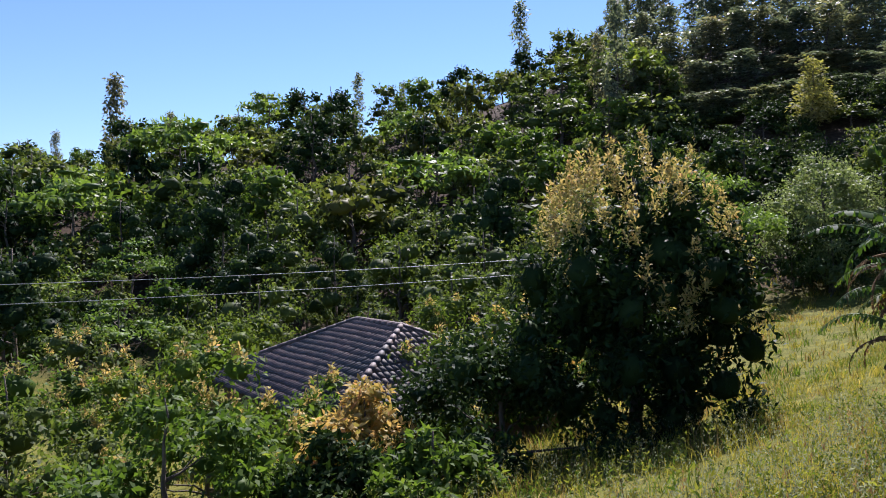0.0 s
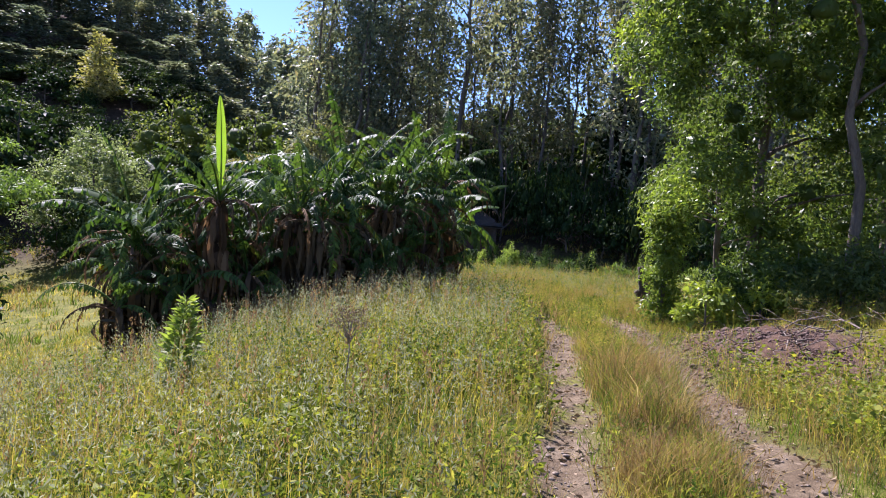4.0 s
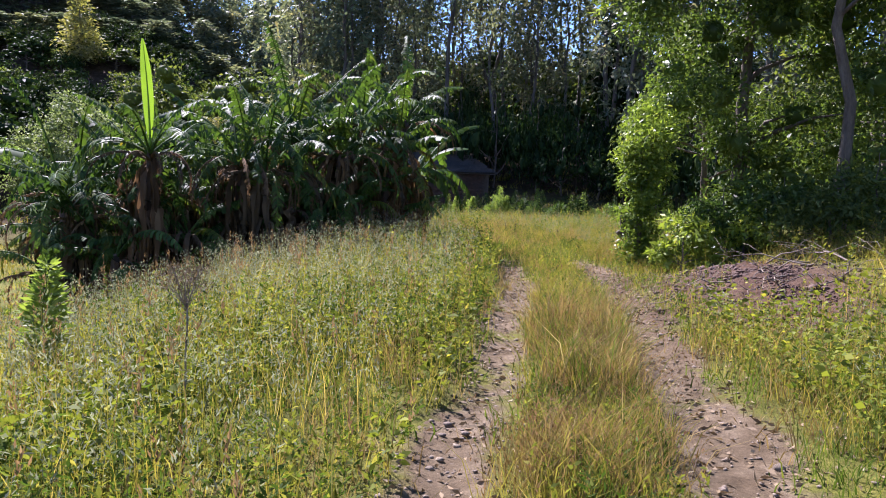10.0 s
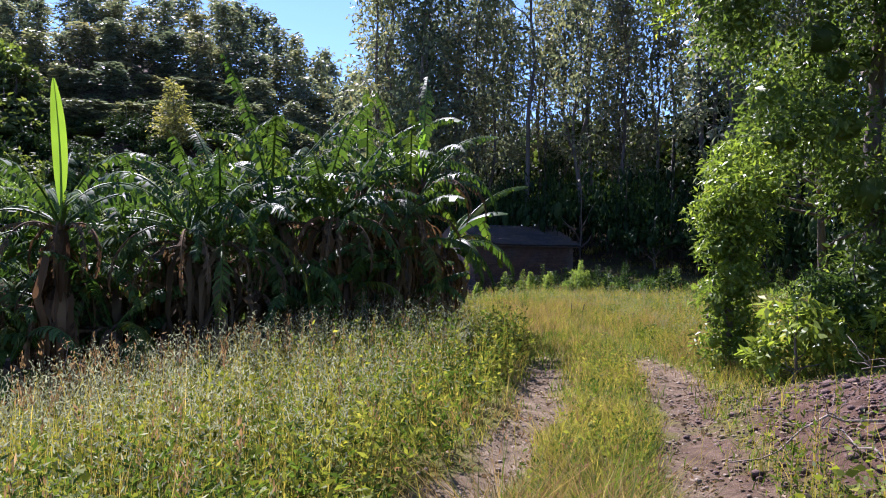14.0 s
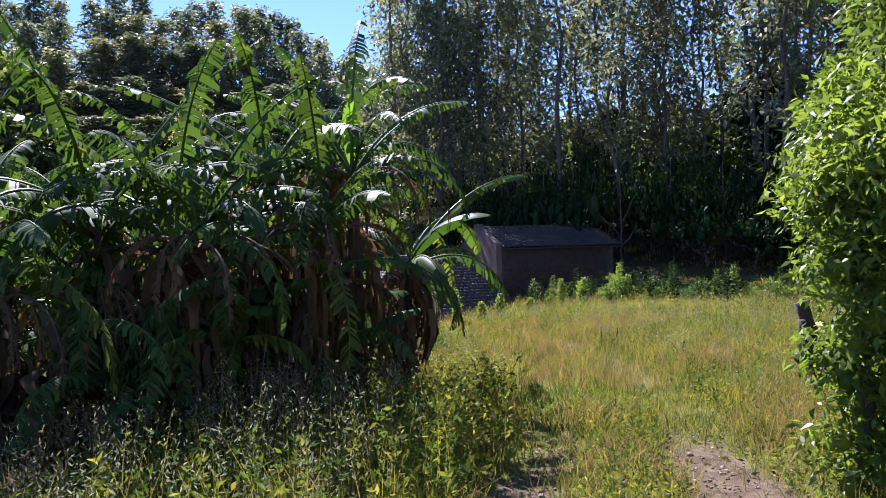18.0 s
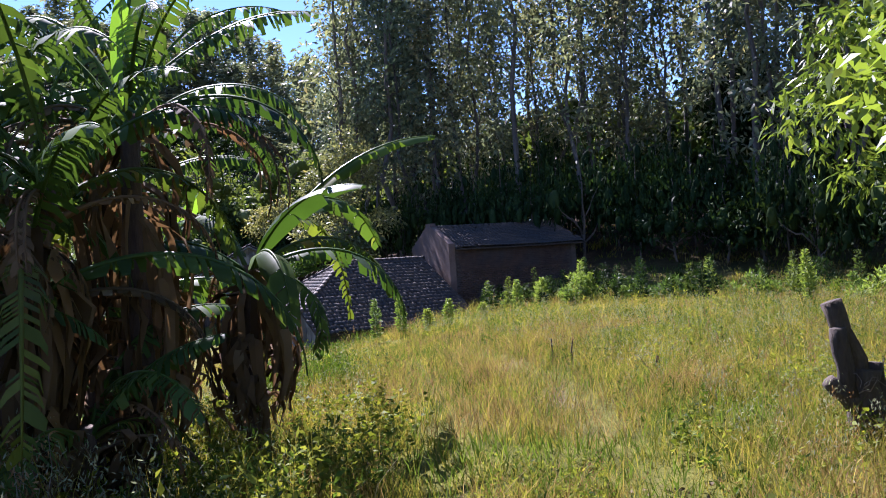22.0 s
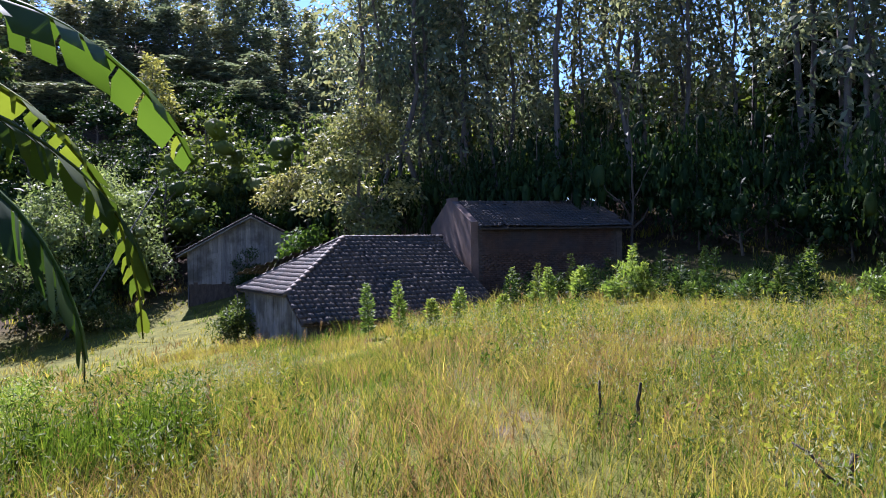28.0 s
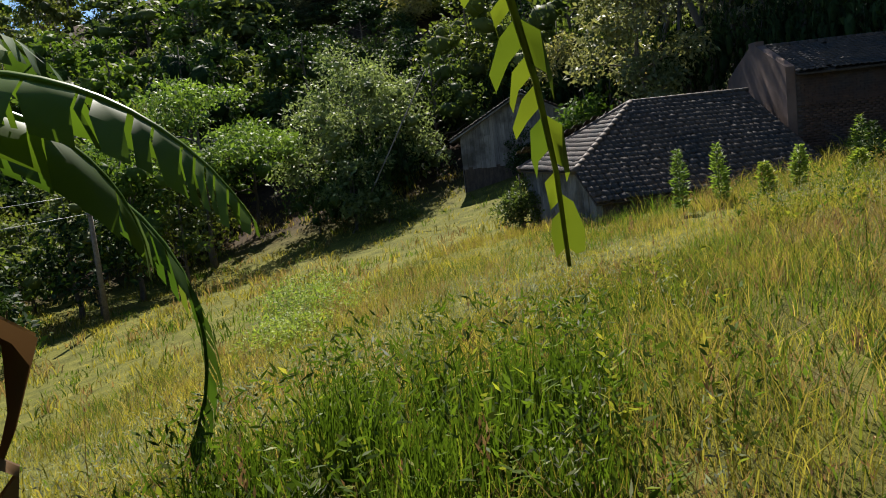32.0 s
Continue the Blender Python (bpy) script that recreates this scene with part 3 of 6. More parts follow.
def old_shed():
    """Low board shed whose tiled roof comes down to the weeds and leans on the brick house."""
    t = radians(42)
    u, n = (math.cos(t), math.sin(t)), (-math.sin(t), math.cos(t))
    F = (-7.35, 44.3)
    shed = thing("shed", "low weathered plank shed with a sagging dark clay tile roof", "shed")
    low, eave, ridge = -0.8, -0.03, 1.9
    roof = new("roof")
    roof.parent = shed
    f0, f1 = away(F, u, -0.25, n, -0.15), away(F, u, 7.6, n, -0.15)
    k0 = away(F, u, -0.25, n, 1.295)
    r0, r1 = away(F, u, 3.2, n, 4.5), away(F, u, 7.6, n, 4.5)
    b0, b1 = away(F, u, -0.25, n, 7.0), away(F, u, 7.6, n, 8.6)
    front = [at_z(f0, low - 0.1), at_z(f1, low - 0.1), at_z(r1, ridge), at_z(r0, ridge), at_z(k0, eave)]
    hip = [at_z(k0, eave), at_z(r0, ridge), at_z(b0, eave)]
    back = [at_z(r0, ridge), at_z(r1, ridge), at_z(b1, low + 0.7), at_z(b0, eave)]
    part("roof_deck", slab([(p[0], p[1], p[2] - 0.03) for p in front], 0.05), DARK_WOOD, roof)
    part("roof_deck", slab([(p[0], p[1], p[2] - 0.03) for p in hip], 0.05), DARK_WOOD, roof)
    part("roof_deck", slab([(p[0], p[1], p[2] - 0.03) for p in back], 0.05), DARK_WOOD, roof)
    tiled(roof, front, CLAY_TILE, seed=1, limit=260)
    tiled(roof, hip, CLAY_TILE, seed=2, limit=120)
    tiled(roof, back, CLAY_TILE, seed=3, limit=0)
    for a, b in ((k0, r0), (b0, r0)):
        za, zb = eave, ridge
        for i in range(14):
            s = (i + 0.5) / 14
            bm = bmesh.new()
            p = Pile()
            pa = np.array([a[0] + (b[0] - a[0]) * (s - 0.04), a[1] + (b[1] - a[1]) * (s - 0.04), za + (zb - za) * (s - 0.04) + 0.03])
            pb = np.array([a[0] + (b[0] - a[0]) * (s + 0.04), a[1] + (b[1] - a[1]) * (s + 0.04), za + (zb - za) * (s + 0.04) + 0.05])
            tube(p, [pa, pb], [0.11, 0.09], 8)
            bm.free()
            linked("ridge_tile", p.mesh("ridge_tile"), CLAY_TILE, roof)
    for i in range(13):
        p = Pile()
        tube(p, [np.array([*away(r0, u, 0.34 * i, n, 0), ridge + 0.03]), np.array([*away(r0, u, 0.34 * i + 0.37, n, 0), ridge + 0.045])], [0.1, 0.085], 8)
        linked("ridge_tile", p.mesh("ridge_tile"), CLAY_TILE, roof)
    B = away(F, u, 0, n, 6.8)
    e = 1.3 / 6.8

    def top(s):
        return low + (eave - low) * s / e - 0.06 if s < e else eave - 0.06

    def bottom(s):
        return gz(F[0] + (B[0] - F[0]) * s, F[1] + (B[1] - F[1]) * s) - 0.05

    planks(shed, F, B, bottom, top, OLD_WOOD, (-u[0], -u[1]), seed=4)
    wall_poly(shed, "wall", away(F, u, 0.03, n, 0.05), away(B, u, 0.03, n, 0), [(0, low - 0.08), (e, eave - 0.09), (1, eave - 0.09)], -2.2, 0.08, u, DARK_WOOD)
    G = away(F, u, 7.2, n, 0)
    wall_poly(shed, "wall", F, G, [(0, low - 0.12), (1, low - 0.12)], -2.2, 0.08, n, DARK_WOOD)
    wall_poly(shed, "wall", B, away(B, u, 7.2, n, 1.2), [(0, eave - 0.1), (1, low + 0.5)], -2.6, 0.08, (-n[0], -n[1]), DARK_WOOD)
    for s in (0.02, 0.23):
        bm = bmesh.new()
        p = away(F, u, -0.05, n, 6.8 * s)
        box(bm, p[0] - 0.06, p[1] - 0.06, gz(*p) - 0.1, p[0] + 0.06, p[1] + 0.06, top(s) - 0.02)
        part("post", bm, OLD_WOOD, shed)


def brick_house():
    """Tall dark brick building with a clay tile roof and a plastered gable."""
    t = radians(27)
    u, n = (math.cos(t), math.sin(t)), (-math.sin(t), math.cos(t))
    C = (-3.25, 51.5)
    L, D, eave, ridge, base = 6.6, 6.4, 2.4, 3.4, -1.9
    house = thing("brick_house", "old dark red brick building with a sagging clay tile roof", "house")
    roof = new("roof")
    roof.parent = house
    o = 0.35
    for k, (na, nb, za) in enumerate(((-o, D / 2, eave - 0.14), (D + o, D / 2, eave - 0.14))):
        face = [at_z(away(C, u, 0.3, n, na), za), at_z(away(C, u, L + o, n, na), za), at_z(away(C, u, L + o, n, nb), ridge), at_z(away(C, u, 0.3, n, nb), ridge)]
        if k:
            face = [face[1], face[0], face[3], face[2]]
        part("roof_deck", slab([(p[0], p[1], p[2] - 0.03) for p in face], 0.06), DARK_WOOD, roof)
        tiled(roof, face, CLAY_TILE, seed=11 + k, limit=260 if not k else 0, gaps=0.02)
    for i in range(20):
        p = Pile()
        tube(p, [np.array([*away(C, u, 0.3 + 0.34 * i, n, D / 2), ridge + 0.03]), np.array([*away(C, u, 0.67 + 0.34 * i, n, D / 2), ridge + 0.045])], [0.1, 0.085], 8)
        linked("ridge_tile", p.mesh("ridge_tile"), CLAY_TILE, roof)
    R = away(C, u, L, n, 0)
    K = away(C, u, 0, n, D)
    # plastered gable, a little higher than the roof, with a stub of chimney at its peak
    gable = wall_poly(house, "gable_wall", C, K, [(0, eave + 0.1), (0.44, ridge + 0.08), (0.44, ridge + 0.24), (0.56, ridge + 0.24), (0.56, ridge + 0.08), (1, eave + 0.1)], base, 0.3, u, PLASTER)
    tagged(gable, "faded plaster gable wall")
    wall_poly(house, "gable_wall", R, away(C, u, L, n, D), [(0, eave), (0.5, ridge - 0.05), (1, eave)], base, 0.25, (-u[0], -u[1]), MORTAR)
    front = wall_poly(house, "front_wall", away(C, u, 0.31, n, 0.03), away(C, u, L - 0.26, n, 0.03), [(0, eave - 0.12), (1, eave - 0.12)], base, 0.25, n, MORTAR)
    wall_poly(house, "back_wall", away(C, u, 0.31, n, D - 0.02), away(C, u, L - 0.26, n, D - 0.02), [(0, eave - 0.12), (1, eave - 0.12)], base, 0.25, (-n[0], -n[1]), MORTAR)
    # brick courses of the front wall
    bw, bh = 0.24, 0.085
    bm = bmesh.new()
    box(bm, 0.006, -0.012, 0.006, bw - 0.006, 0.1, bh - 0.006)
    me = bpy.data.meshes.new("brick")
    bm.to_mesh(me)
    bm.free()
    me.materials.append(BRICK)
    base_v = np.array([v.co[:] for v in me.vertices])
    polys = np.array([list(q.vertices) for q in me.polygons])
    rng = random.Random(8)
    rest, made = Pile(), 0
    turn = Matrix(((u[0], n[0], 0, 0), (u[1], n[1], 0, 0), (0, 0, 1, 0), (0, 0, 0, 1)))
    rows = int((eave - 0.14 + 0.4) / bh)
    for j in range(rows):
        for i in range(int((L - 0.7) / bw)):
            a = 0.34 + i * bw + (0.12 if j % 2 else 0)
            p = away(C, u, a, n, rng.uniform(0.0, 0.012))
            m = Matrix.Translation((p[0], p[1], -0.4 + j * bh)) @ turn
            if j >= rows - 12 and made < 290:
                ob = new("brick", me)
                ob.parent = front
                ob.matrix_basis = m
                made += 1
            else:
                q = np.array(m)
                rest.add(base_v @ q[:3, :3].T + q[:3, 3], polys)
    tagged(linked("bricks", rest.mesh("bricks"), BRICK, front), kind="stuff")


def plank_barn():
    """Grey plank barn, its gable end towards the lane."""
    t = radians(20)
    u, n = (math.cos(t), math.sin(t)), (-math.sin(t), math.cos(t))
    C = (-20.4, 60.0)
    W, D, eave, ridge = 6.8, 8.0, 1.6, 3.4
    barn = thing("barn", "grey weathered plank barn with a tiled gable roof", "barn")
    base = min(gz(*C), gz(*away(C, u, W, n, D))) - 0.3
    R = away(C, u, W, n, 0)

    def top(s):
        return eave + (ridge - eave) * (1 - abs(2 * s - 1)) - 0.1

    def bottom(s):
        return gz(C[0] + (R[0] - C[0]) * s, C[1] + (R[1] - C[1]) * s) - 0.05

    planks(barn, C, R, lambda s: eave - 0.25, top, OLD_WOOD, (-n[0], -n[1]), 0.24, seed=21)
    planks(barn, away(C, u, 0, n, 0.02), away(R, u, 0, n, 0.02), lambda s: max(bottom(s), -0.35 + 0.25 * s), lambda s: eave - 0.2, OLD_WOOD, (-n[0], -n[1]), 0.26, seed=24)
    # dark backing; below the boards it stands for the open undercroft's shade
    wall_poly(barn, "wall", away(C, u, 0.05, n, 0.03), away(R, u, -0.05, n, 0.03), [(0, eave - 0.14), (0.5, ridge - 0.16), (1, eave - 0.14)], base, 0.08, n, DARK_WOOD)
    planks(barn, R, away(C, u, W, n, D), lambda s: base + 0.1, lambda s: eave - 0.1, OLD_WOOD, u, 0.3, seed=22)
    planks(barn, away(C, u, 0, n, D), C, lambda s: base + 0.1, lambda s: eave - 0.1, OLD_WOOD, (-u[0], -u[1]), 0.3, seed=23)
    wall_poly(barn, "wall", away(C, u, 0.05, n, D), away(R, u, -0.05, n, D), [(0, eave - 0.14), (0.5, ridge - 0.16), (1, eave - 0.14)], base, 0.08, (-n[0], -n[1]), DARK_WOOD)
    roof = new("roof")
    roof.parent = barn
    for k, (a, b) in enumerate(((-0.55, W / 2), (W + 0.55, W / 2))):
        z = eave - 0.3
        face = [at_z(away(C, u, a, n, -0.4), z), at_z(away(C, u, b, n, -0.4), ridge + 0.03), at_z(away(C, u, b, n, D + 0.4), ridge + 0.03), at_z(away(C, u, a, n, D + 0.4), z)]
        part("roof_deck", slab([(p[0], p[1], p[2] - 0.03) for p in face], 0.08), OLD_WOOD, roof)
        tiled(roof, face, CLAY_TILE, seed=31 + k, limit=140)


def farm_house():
    """House down the slope: a hipped, tiled roof seen from above over whitewashed walls."""
    t = radians(-8)
    u, n = (math.cos(t), math.sin(t)), (-math.sin(t), math.cos(t))
    C = (-28.5, 13.7)
    L, D = 9.5, 7.5
    base = gz(-24, 17) + 0.03
    eave, ridge = base + 2.55, base + 4.25
    house = thing("farmhouse", "small farmhouse with a weathered hipped tile roof among bushes", "house")
    roof = new("roof")
    roof.parent = house
    o = 0.6
    c = [at_z(away(C, u, a, n, b), eave - 0.25) for a, b in ((-o, -o), (L + o, -o), (L + o, D + o), (-o, D + o))]
    r = [at_z(away(C, u, a, n, D / 2), ridge) for a in (3.2, L - 3.2)]
    for k, face in enumerate(([c[0], c[1], r[1], r[0]], [c[1], c[2], r[1]], [c[2], c[3], r[0], r[1]], [c[3], c[0], r[0]])):
        part("roof_deck", slab([(p[0], p[1], p[2] - 0.03) for p in face], 0.06), DARK_WOOD, roof)
        tiled(roof, face, GREY_TILE, 0.21, 0.3, (200, 200, 0, 0)[k], 41 + k)
    for a, b in ((c[0], r[0]), (c[1], r[1]), (c[2], r[1]), (c[3], r[0]), (r[0], r[1])):
        a, b = np.array(a), np.array(b)
        k = int(np.linalg.norm(b - a) / 0.36)
        for i in range(k):
            p = Pile()
            tube(p, [a + (b - a) * (i / k) + [0, 0, 0.05], a + (b - a) * ((i + 1.15) / k) + [0, 0, 0.07]], [0.12, 0.1], 8)
            linked("ridge_tile", p.mesh("ridge_tile"), GREY_TILE, roof)
    q = [away(C, u, a, n, b) for a, b in ((0, 0), (L, 0), (L, D), (0, D))]
    for i in range(4):
        a, b = q[i], q[(i + 1) % 4]
        inward = ((n, (-u[0], -u[1]), (-n[0], -n[1]), u))[i]
        wall_poly(house, "wall", a, b, [(0, eave - 0.1), (1, eave - 0.1)], base - 0.6, 0.2, inward, PLASTER)


old_shed()
brick_house()
plank_barn()
farm_house()

# ---- trees ----
GOLD = (1 + 5 ** 0.5) / 2
LUMP = unit(np.array([(-1, GOLD, 0), (1, GOLD, 0), (-1, -GOLD, 0), (1, -GOLD, 0), (0, -1, GOLD), (0, 1, GOLD), (0, -1, -GOLD), (0, 1, -GOLD), (GOLD, 0, -1), (GOLD, 0, 1), (-GOLD, 0, -1), (-GOLD, 0, 1)], dtype=float))
LUMP_FACES = np.array([(0, 11, 5), (0, 5, 1), (0, 1, 7), (0, 7, 10), (0, 10, 11), (1, 5, 9), (5, 11, 4), (11, 10, 2), (10, 7, 6), (7, 1, 8), (3, 9, 4), (3, 4, 2), (3, 2, 6), (3, 6, 8), (3, 8, 9), (4, 9, 5), (2, 4, 11), (6, 2, 10), (8, 6, 7), (9, 8, 1)])


def thick_heart(pile, clumps, share, rng):
    """The close inner foliage of each clump, uneven, which keeps the light from passing through."""
    for c in clumps:
        v = LUMP * rng.uniform(0.65, 1.15, (12, 1)) * c[3:6] * share + c[:3]
        pile.add(v, LUMP_FACES)


def tree(name, label, height, clumps, n_leaves, leaf, material, bark, trunk, rng, limbs=7, aspect=0.45, droop=0.3, lean=(0, 0), shell=0.35, group="", extra=None, category="tree", sides=7, core=0.0, heart=1.0, level=0.6):
    """A tapered trunk with limbs to the clumps of its crown. clumps: centre and radii, from the trunk's foot."""
    root = thing(name, label, category, group=group)
    c = np.asarray(clumps, dtype=float)
    p = Pile()
    top = np.array([lean[0], lean[1], height * 0.88])
    stem = bent((0, 0, -0.3), top, 0.0, rng, 9, 0.012)
    tube(p, stem, np.linspace(trunk, trunk * 0.18, 9) * np.array([1.25] + [1] * 8), sides)
    order = np.argsort(-c[:, 3] * c[:, 5])[:limbs]
    for k in order:
        z = min(max(c[k, 2] - 0.9 * c[k, 5], height * 0.12), height * 0.8)
        s = np.interp(z, stem[:, 2], np.arange(9))
        a = np.array([np.interp(s, np.arange(9), stem[:, q]) for q in range(3)])
        tube(p, bent(a, c[k, :3], 0.05 * height * 0.3, rng, 5, 0.05), np.linspace(trunk * 0.42 * (1 - 0.5 * z / height), trunk * 0.07, 5), 5)
    linked("trunk", p.mesh("trunk", True), bark, root)
    p = Pile()
    if core:
        away_from = np.hypot(c[:, 0], c[:, 1])
        thick_heart(p, c[away_from <= heart * away_from.max()], core, rng)
    clump_leaves(p, c, n_leaves, leaf, rng, aspect, droop, shell, level)
    linked("crown", p.mesh("crown"), material, root)
    if extra:
        p = Pile()
        clump_leaves(p, extra[0], extra[1], extra[2], rng, aspect, -0.3, 0.6)
        linked("new_growth", p.mesh("new_growth"), extra[3], root, extra[4])
    return root


def round_clumps(rng, n, height, spread, low, size, flat=0.8):
    """Clumps over a domed crown."""
    out = []
    for i in range(n):
        a, q = rng.uniform(0, 2 * np.pi), np.sqrt(rng.random())
        z = low + (height - low) * (1 - q * q * 0.75) * rng.uniform(0.55, 1.0)
        s = size * rng.uniform(0.65, 1.3)
        out.append((np.cos(a) * q * spread, np.sin(a) * q * spread, z - s * 0.4, s, s, s * flat))
    return out


def gum_clumps(rng, height, bare, spread, n, size):
    out = []
    for i in range(n):
        s = bare + (1 - bare) * (i + rng.random()) / n
        reach = spread * (1.15 - (s - bare) / (1 - bare)) * rng.uniform(0.3, 1.0)
        a = rng.uniform(0, 2 * np.pi)
        q = size * rng.uniform(0.6, 1.2)
        out.append((np.cos(a) * reach, np.sin(a) * reach, s * height, q, q, q * rng.uniform(0.8, 1.4)))
    out.append((0, 0, height * 0.97, size * 0.7, size * 0.7, size))
    return out


def sized(x, y, turn, s, sz=None):
    return Matrix.Translation((x, y, gz(x, y) - 0.05)) @ pose(0, 0, 0, 0, 0, turn) @ Matrix.Diagonal((s, s, sz or s, 1))


def forest():
    rng = np.random.default_rng(11)
    kinds = ((BROAD, 11, 4.2, "broad native forest tree with dense dark green crown"), (BROAD, 9, 3.8, "low rounded native forest tree in full leaf"),
             (BROAD_LIGHT, 10, 3.6, "lighter green forest tree with a lumpy crown"), (FEATHERY, 10, 5.0, "wide flat-topped forest tree with feathery foliage"),
             (GLOSSY, 12, 3.9, "tall dark forest tree with glossy leaves"))
    broad, broad_far, gums, gums_far = [], [], [], []
    for store, n, leaf in ((broad, 1900, 0.34), (broad_far, 850, 0.62)):
        for k, (mat, h, sp, label) in enumerate(kinds):
            c = round_clumps(rng, 20, h, sp, h * (0.22 if k != 3 else 0.55), 1.55, 0.75 if k != 3 else 0.4)
            store.append(tree("forest_tree", label, h, c, n, leaf, mat, BARK, 0.22, rng, 6, 0.5, group="trees of the hillside forest", sides=5, core=0.55, level=1.6 if k == 3 else 0.9))
    for store, n, leaf in ((gums, 1900, 0.43), (gums_far, 1200, 1.02)):
        for k in range(4):
            h = (26, 23, 28, 21)[k]
            c = gum_clumps(rng, h, (0.36, 0.3, 0.4, 0.22)[k], 3.0, 32, 1.25) if store is gums else gum_clumps(rng, h, 0.06, 3.3, 36, 1.75)
            store.append(tree("eucalyptus", "tall slender eucalyptus with a bare trunk and grey-green crown", h, c, n, leaf, GUM, GUM_BARK, 0.2, rng, 8, 0.4, 0.7, group="eucalyptus stand", sides=5, core=0.0 if store is gums else 0.22, level=2.5))
    first = {}

    def place(proto, m):
        if id(proto) in first:
            copy_thing(proto, m)
        else:
            first[id(proto)] = True
            proto.matrix_basis = m

    # native forest over the hillside
    r = 52.0
    while r < 178:
        gap = 5.0 + (r - 52) * 0.052
        az = 12.0 if r > 86 else (14.0 if r > 76 else (21.0 if r > 68 else 33.0))
        az += rng.uniform(0, 3)
        while az < 84:
            q = r + rng.uniform(-2.0, 2.0)
            x, y = -q * math.sin(radians(az)), q * math.cos(radians(az))
            near_lane = abs(x - float(road_x(y))) < 4 and y < 64
            if not near_lane and not (az < 34 and r > 80):
                s = rng.uniform(0.75, 1.25) * (0.75 if r < 60 else 1.0)
                if az < 34:
                    s = min(s, max(0.45, ((0.15 if 21 < az < 27.5 else 0.2) * r - gz(x, y)) / 11.5))
                near = r < 84
                k = rng.choice(5, p=[0.3, 0.3, 0.16, 0.06, 0.18])
                if (az < 40 and r > 110 and rng.random() < 0.5) or (r > 140 and rng.random() < 0.2):
                    place(gums_far[rng.integers(4)], sized(x, y, rng.uniform(0, 360), 0.62 * s))
                else:
                    place((broad if near else broad_far)[k], sized(x, y, rng.uniform(0, 360), s, s * rng.uniform(0.85, 1.15)))
            az += math.degrees(gap / r) * rng.uniform(0.75, 1.3) * (0.7 if az < 36 and r > 84 else 1.0)
        r += gap * (0.95 if r < 84 else 0.85)
    # low forest on the slope below the ridge
    for r in (82, 89, 96, 103, 109):
        az = 11.0 + rng.uniform(0, 2)
        while az < 36:
            x, y = -r * math.sin(radians(az)), r * math.cos(radians(az))
            s = min(1.1, max(0.4, ((0.1 if 22 < az < 28 else 0.15) * r - gz(x, y)) / 11.5)) * rng.uniform(0.8, 1.1)
            place(broad_far[(0, 1, 4, 0)[rng.integers(4)]], sized(x, y + rng.uniform(-2, 2), rng.uniform(0, 360), max(s, 0.55), s))
            az += math.degrees(5.0 / r) * rng.uniform(0.75, 1.25)
    # eucalyptus on the far ridge
    for r, share in ((112, 0.58), (119, 0.7), (127, 0.84), (136, 0.95), (147, 1.0)):
        az = 6.0 + rng.uniform(0, 2)
        while az < 36:
            x, y = -r * math.sin(radians(az)) + rng.uniform(-1, 1), r * math.cos(radians(az)) + rng.uniform(-2, 2)
            crest = 1.5 + (r - 5) * math.tan(radians(share * np.interp(az, [8, 14, 18.5, 25, 36], [16.2, 17.6, 19.2, 20.0, 20.0]) - rng.uniform(0, 1.6)))
            k = int(rng.integers(4))
            if r < 124 and 22 < az < 27.5:
                crest = min(crest, gz(x, y) + 5)
            tall = max(4.0, crest - gz(x, y)) / (26, 23, 28, 21)[k]
            place(gums_far[k], sized(x, y, rng.uniform(0, 360), min(1.6, max(1.3, tall)), tall))
            az += math.degrees(3.5 / r) * rng.uniform(0.75, 1.3)
    # nearer stand behind the brick building and along the clearing
    for r, a0, a1 in ((63, -5, 11), (67, -9, 12), (72, -16, 12.5), (78, -20, 12), (57, -25, -8), (62, -27, -8), (67, -24, -9), (49, -36, -20), (54, -38, -20)):
        az = a0 + rng.uniform(0, 2)
        while az < a1:
            x, y = -r * math.sin(radians(az)), r * math.cos(radians(az))
            place(gums[rng.integers(4)], sized(x + rng.uniform(-1, 1), y + rng.uniform(-1.5, 1.5), rng.uniform(0, 360), rng.uniform(0.8, 1.08)))
            az += math.degrees(2.8 / r) * rng.uniform(0.7, 1.4)
    # lower dark trees inside and behind the stand
    for r, a0, a1, sc in ((72, -34, -6, 1.0), (77, -36, 2, 1.1), (83, -40, 9, 0.95), (89, -40, 8, 1.1), (96, -40, 8, 1.35)):
        az = a0 + rng.uniform(0, 2)
        while az < a1:
            place(broad_far[(0, 1, 4)[rng.integers(3)]], sized(-r * math.sin(radians(az)), r * math.cos(radians(az)), rng.uniform(0, 360), sc * rng.uniform(0.8, 1.2)))
            az += math.degrees(4.4 * sc / r) * rng.uniform(0.8, 1.3)
    # farther gums that close the stand
    for r, a0, a1 in ((102, -42, 10), (110, -42, 9)):
        az = a0 + rng.uniform(0, 2)
        while az < a1:
            place(gums_far[rng.integers(4)], sized(-r * math.sin(radians(az)), r * math.cos(radians(az)), rng.uniform(0, 360), rng.uniform(0.75, 0.95), rng.uniform(0.7, 1.0)))
            az += math.degrees(4.2 / r) * rng.uniform(0.75, 1.5)
    # gums between the barn and the brick house
    for x, y, sc in ((-8.0, 63.5, 0.8), (-5.5, 62.5, 0.85), (-11.5, 66.5, 0.85), (-6.8, 66.5, 0.95), (-3.2, 64.0, 0.9), (-9.6, 69.5, 0.95), (-13.5, 70.5, 0.85)):
        place(gums[rng.integers(4)], sized(x, y, rng.uniform(0, 360), sc))
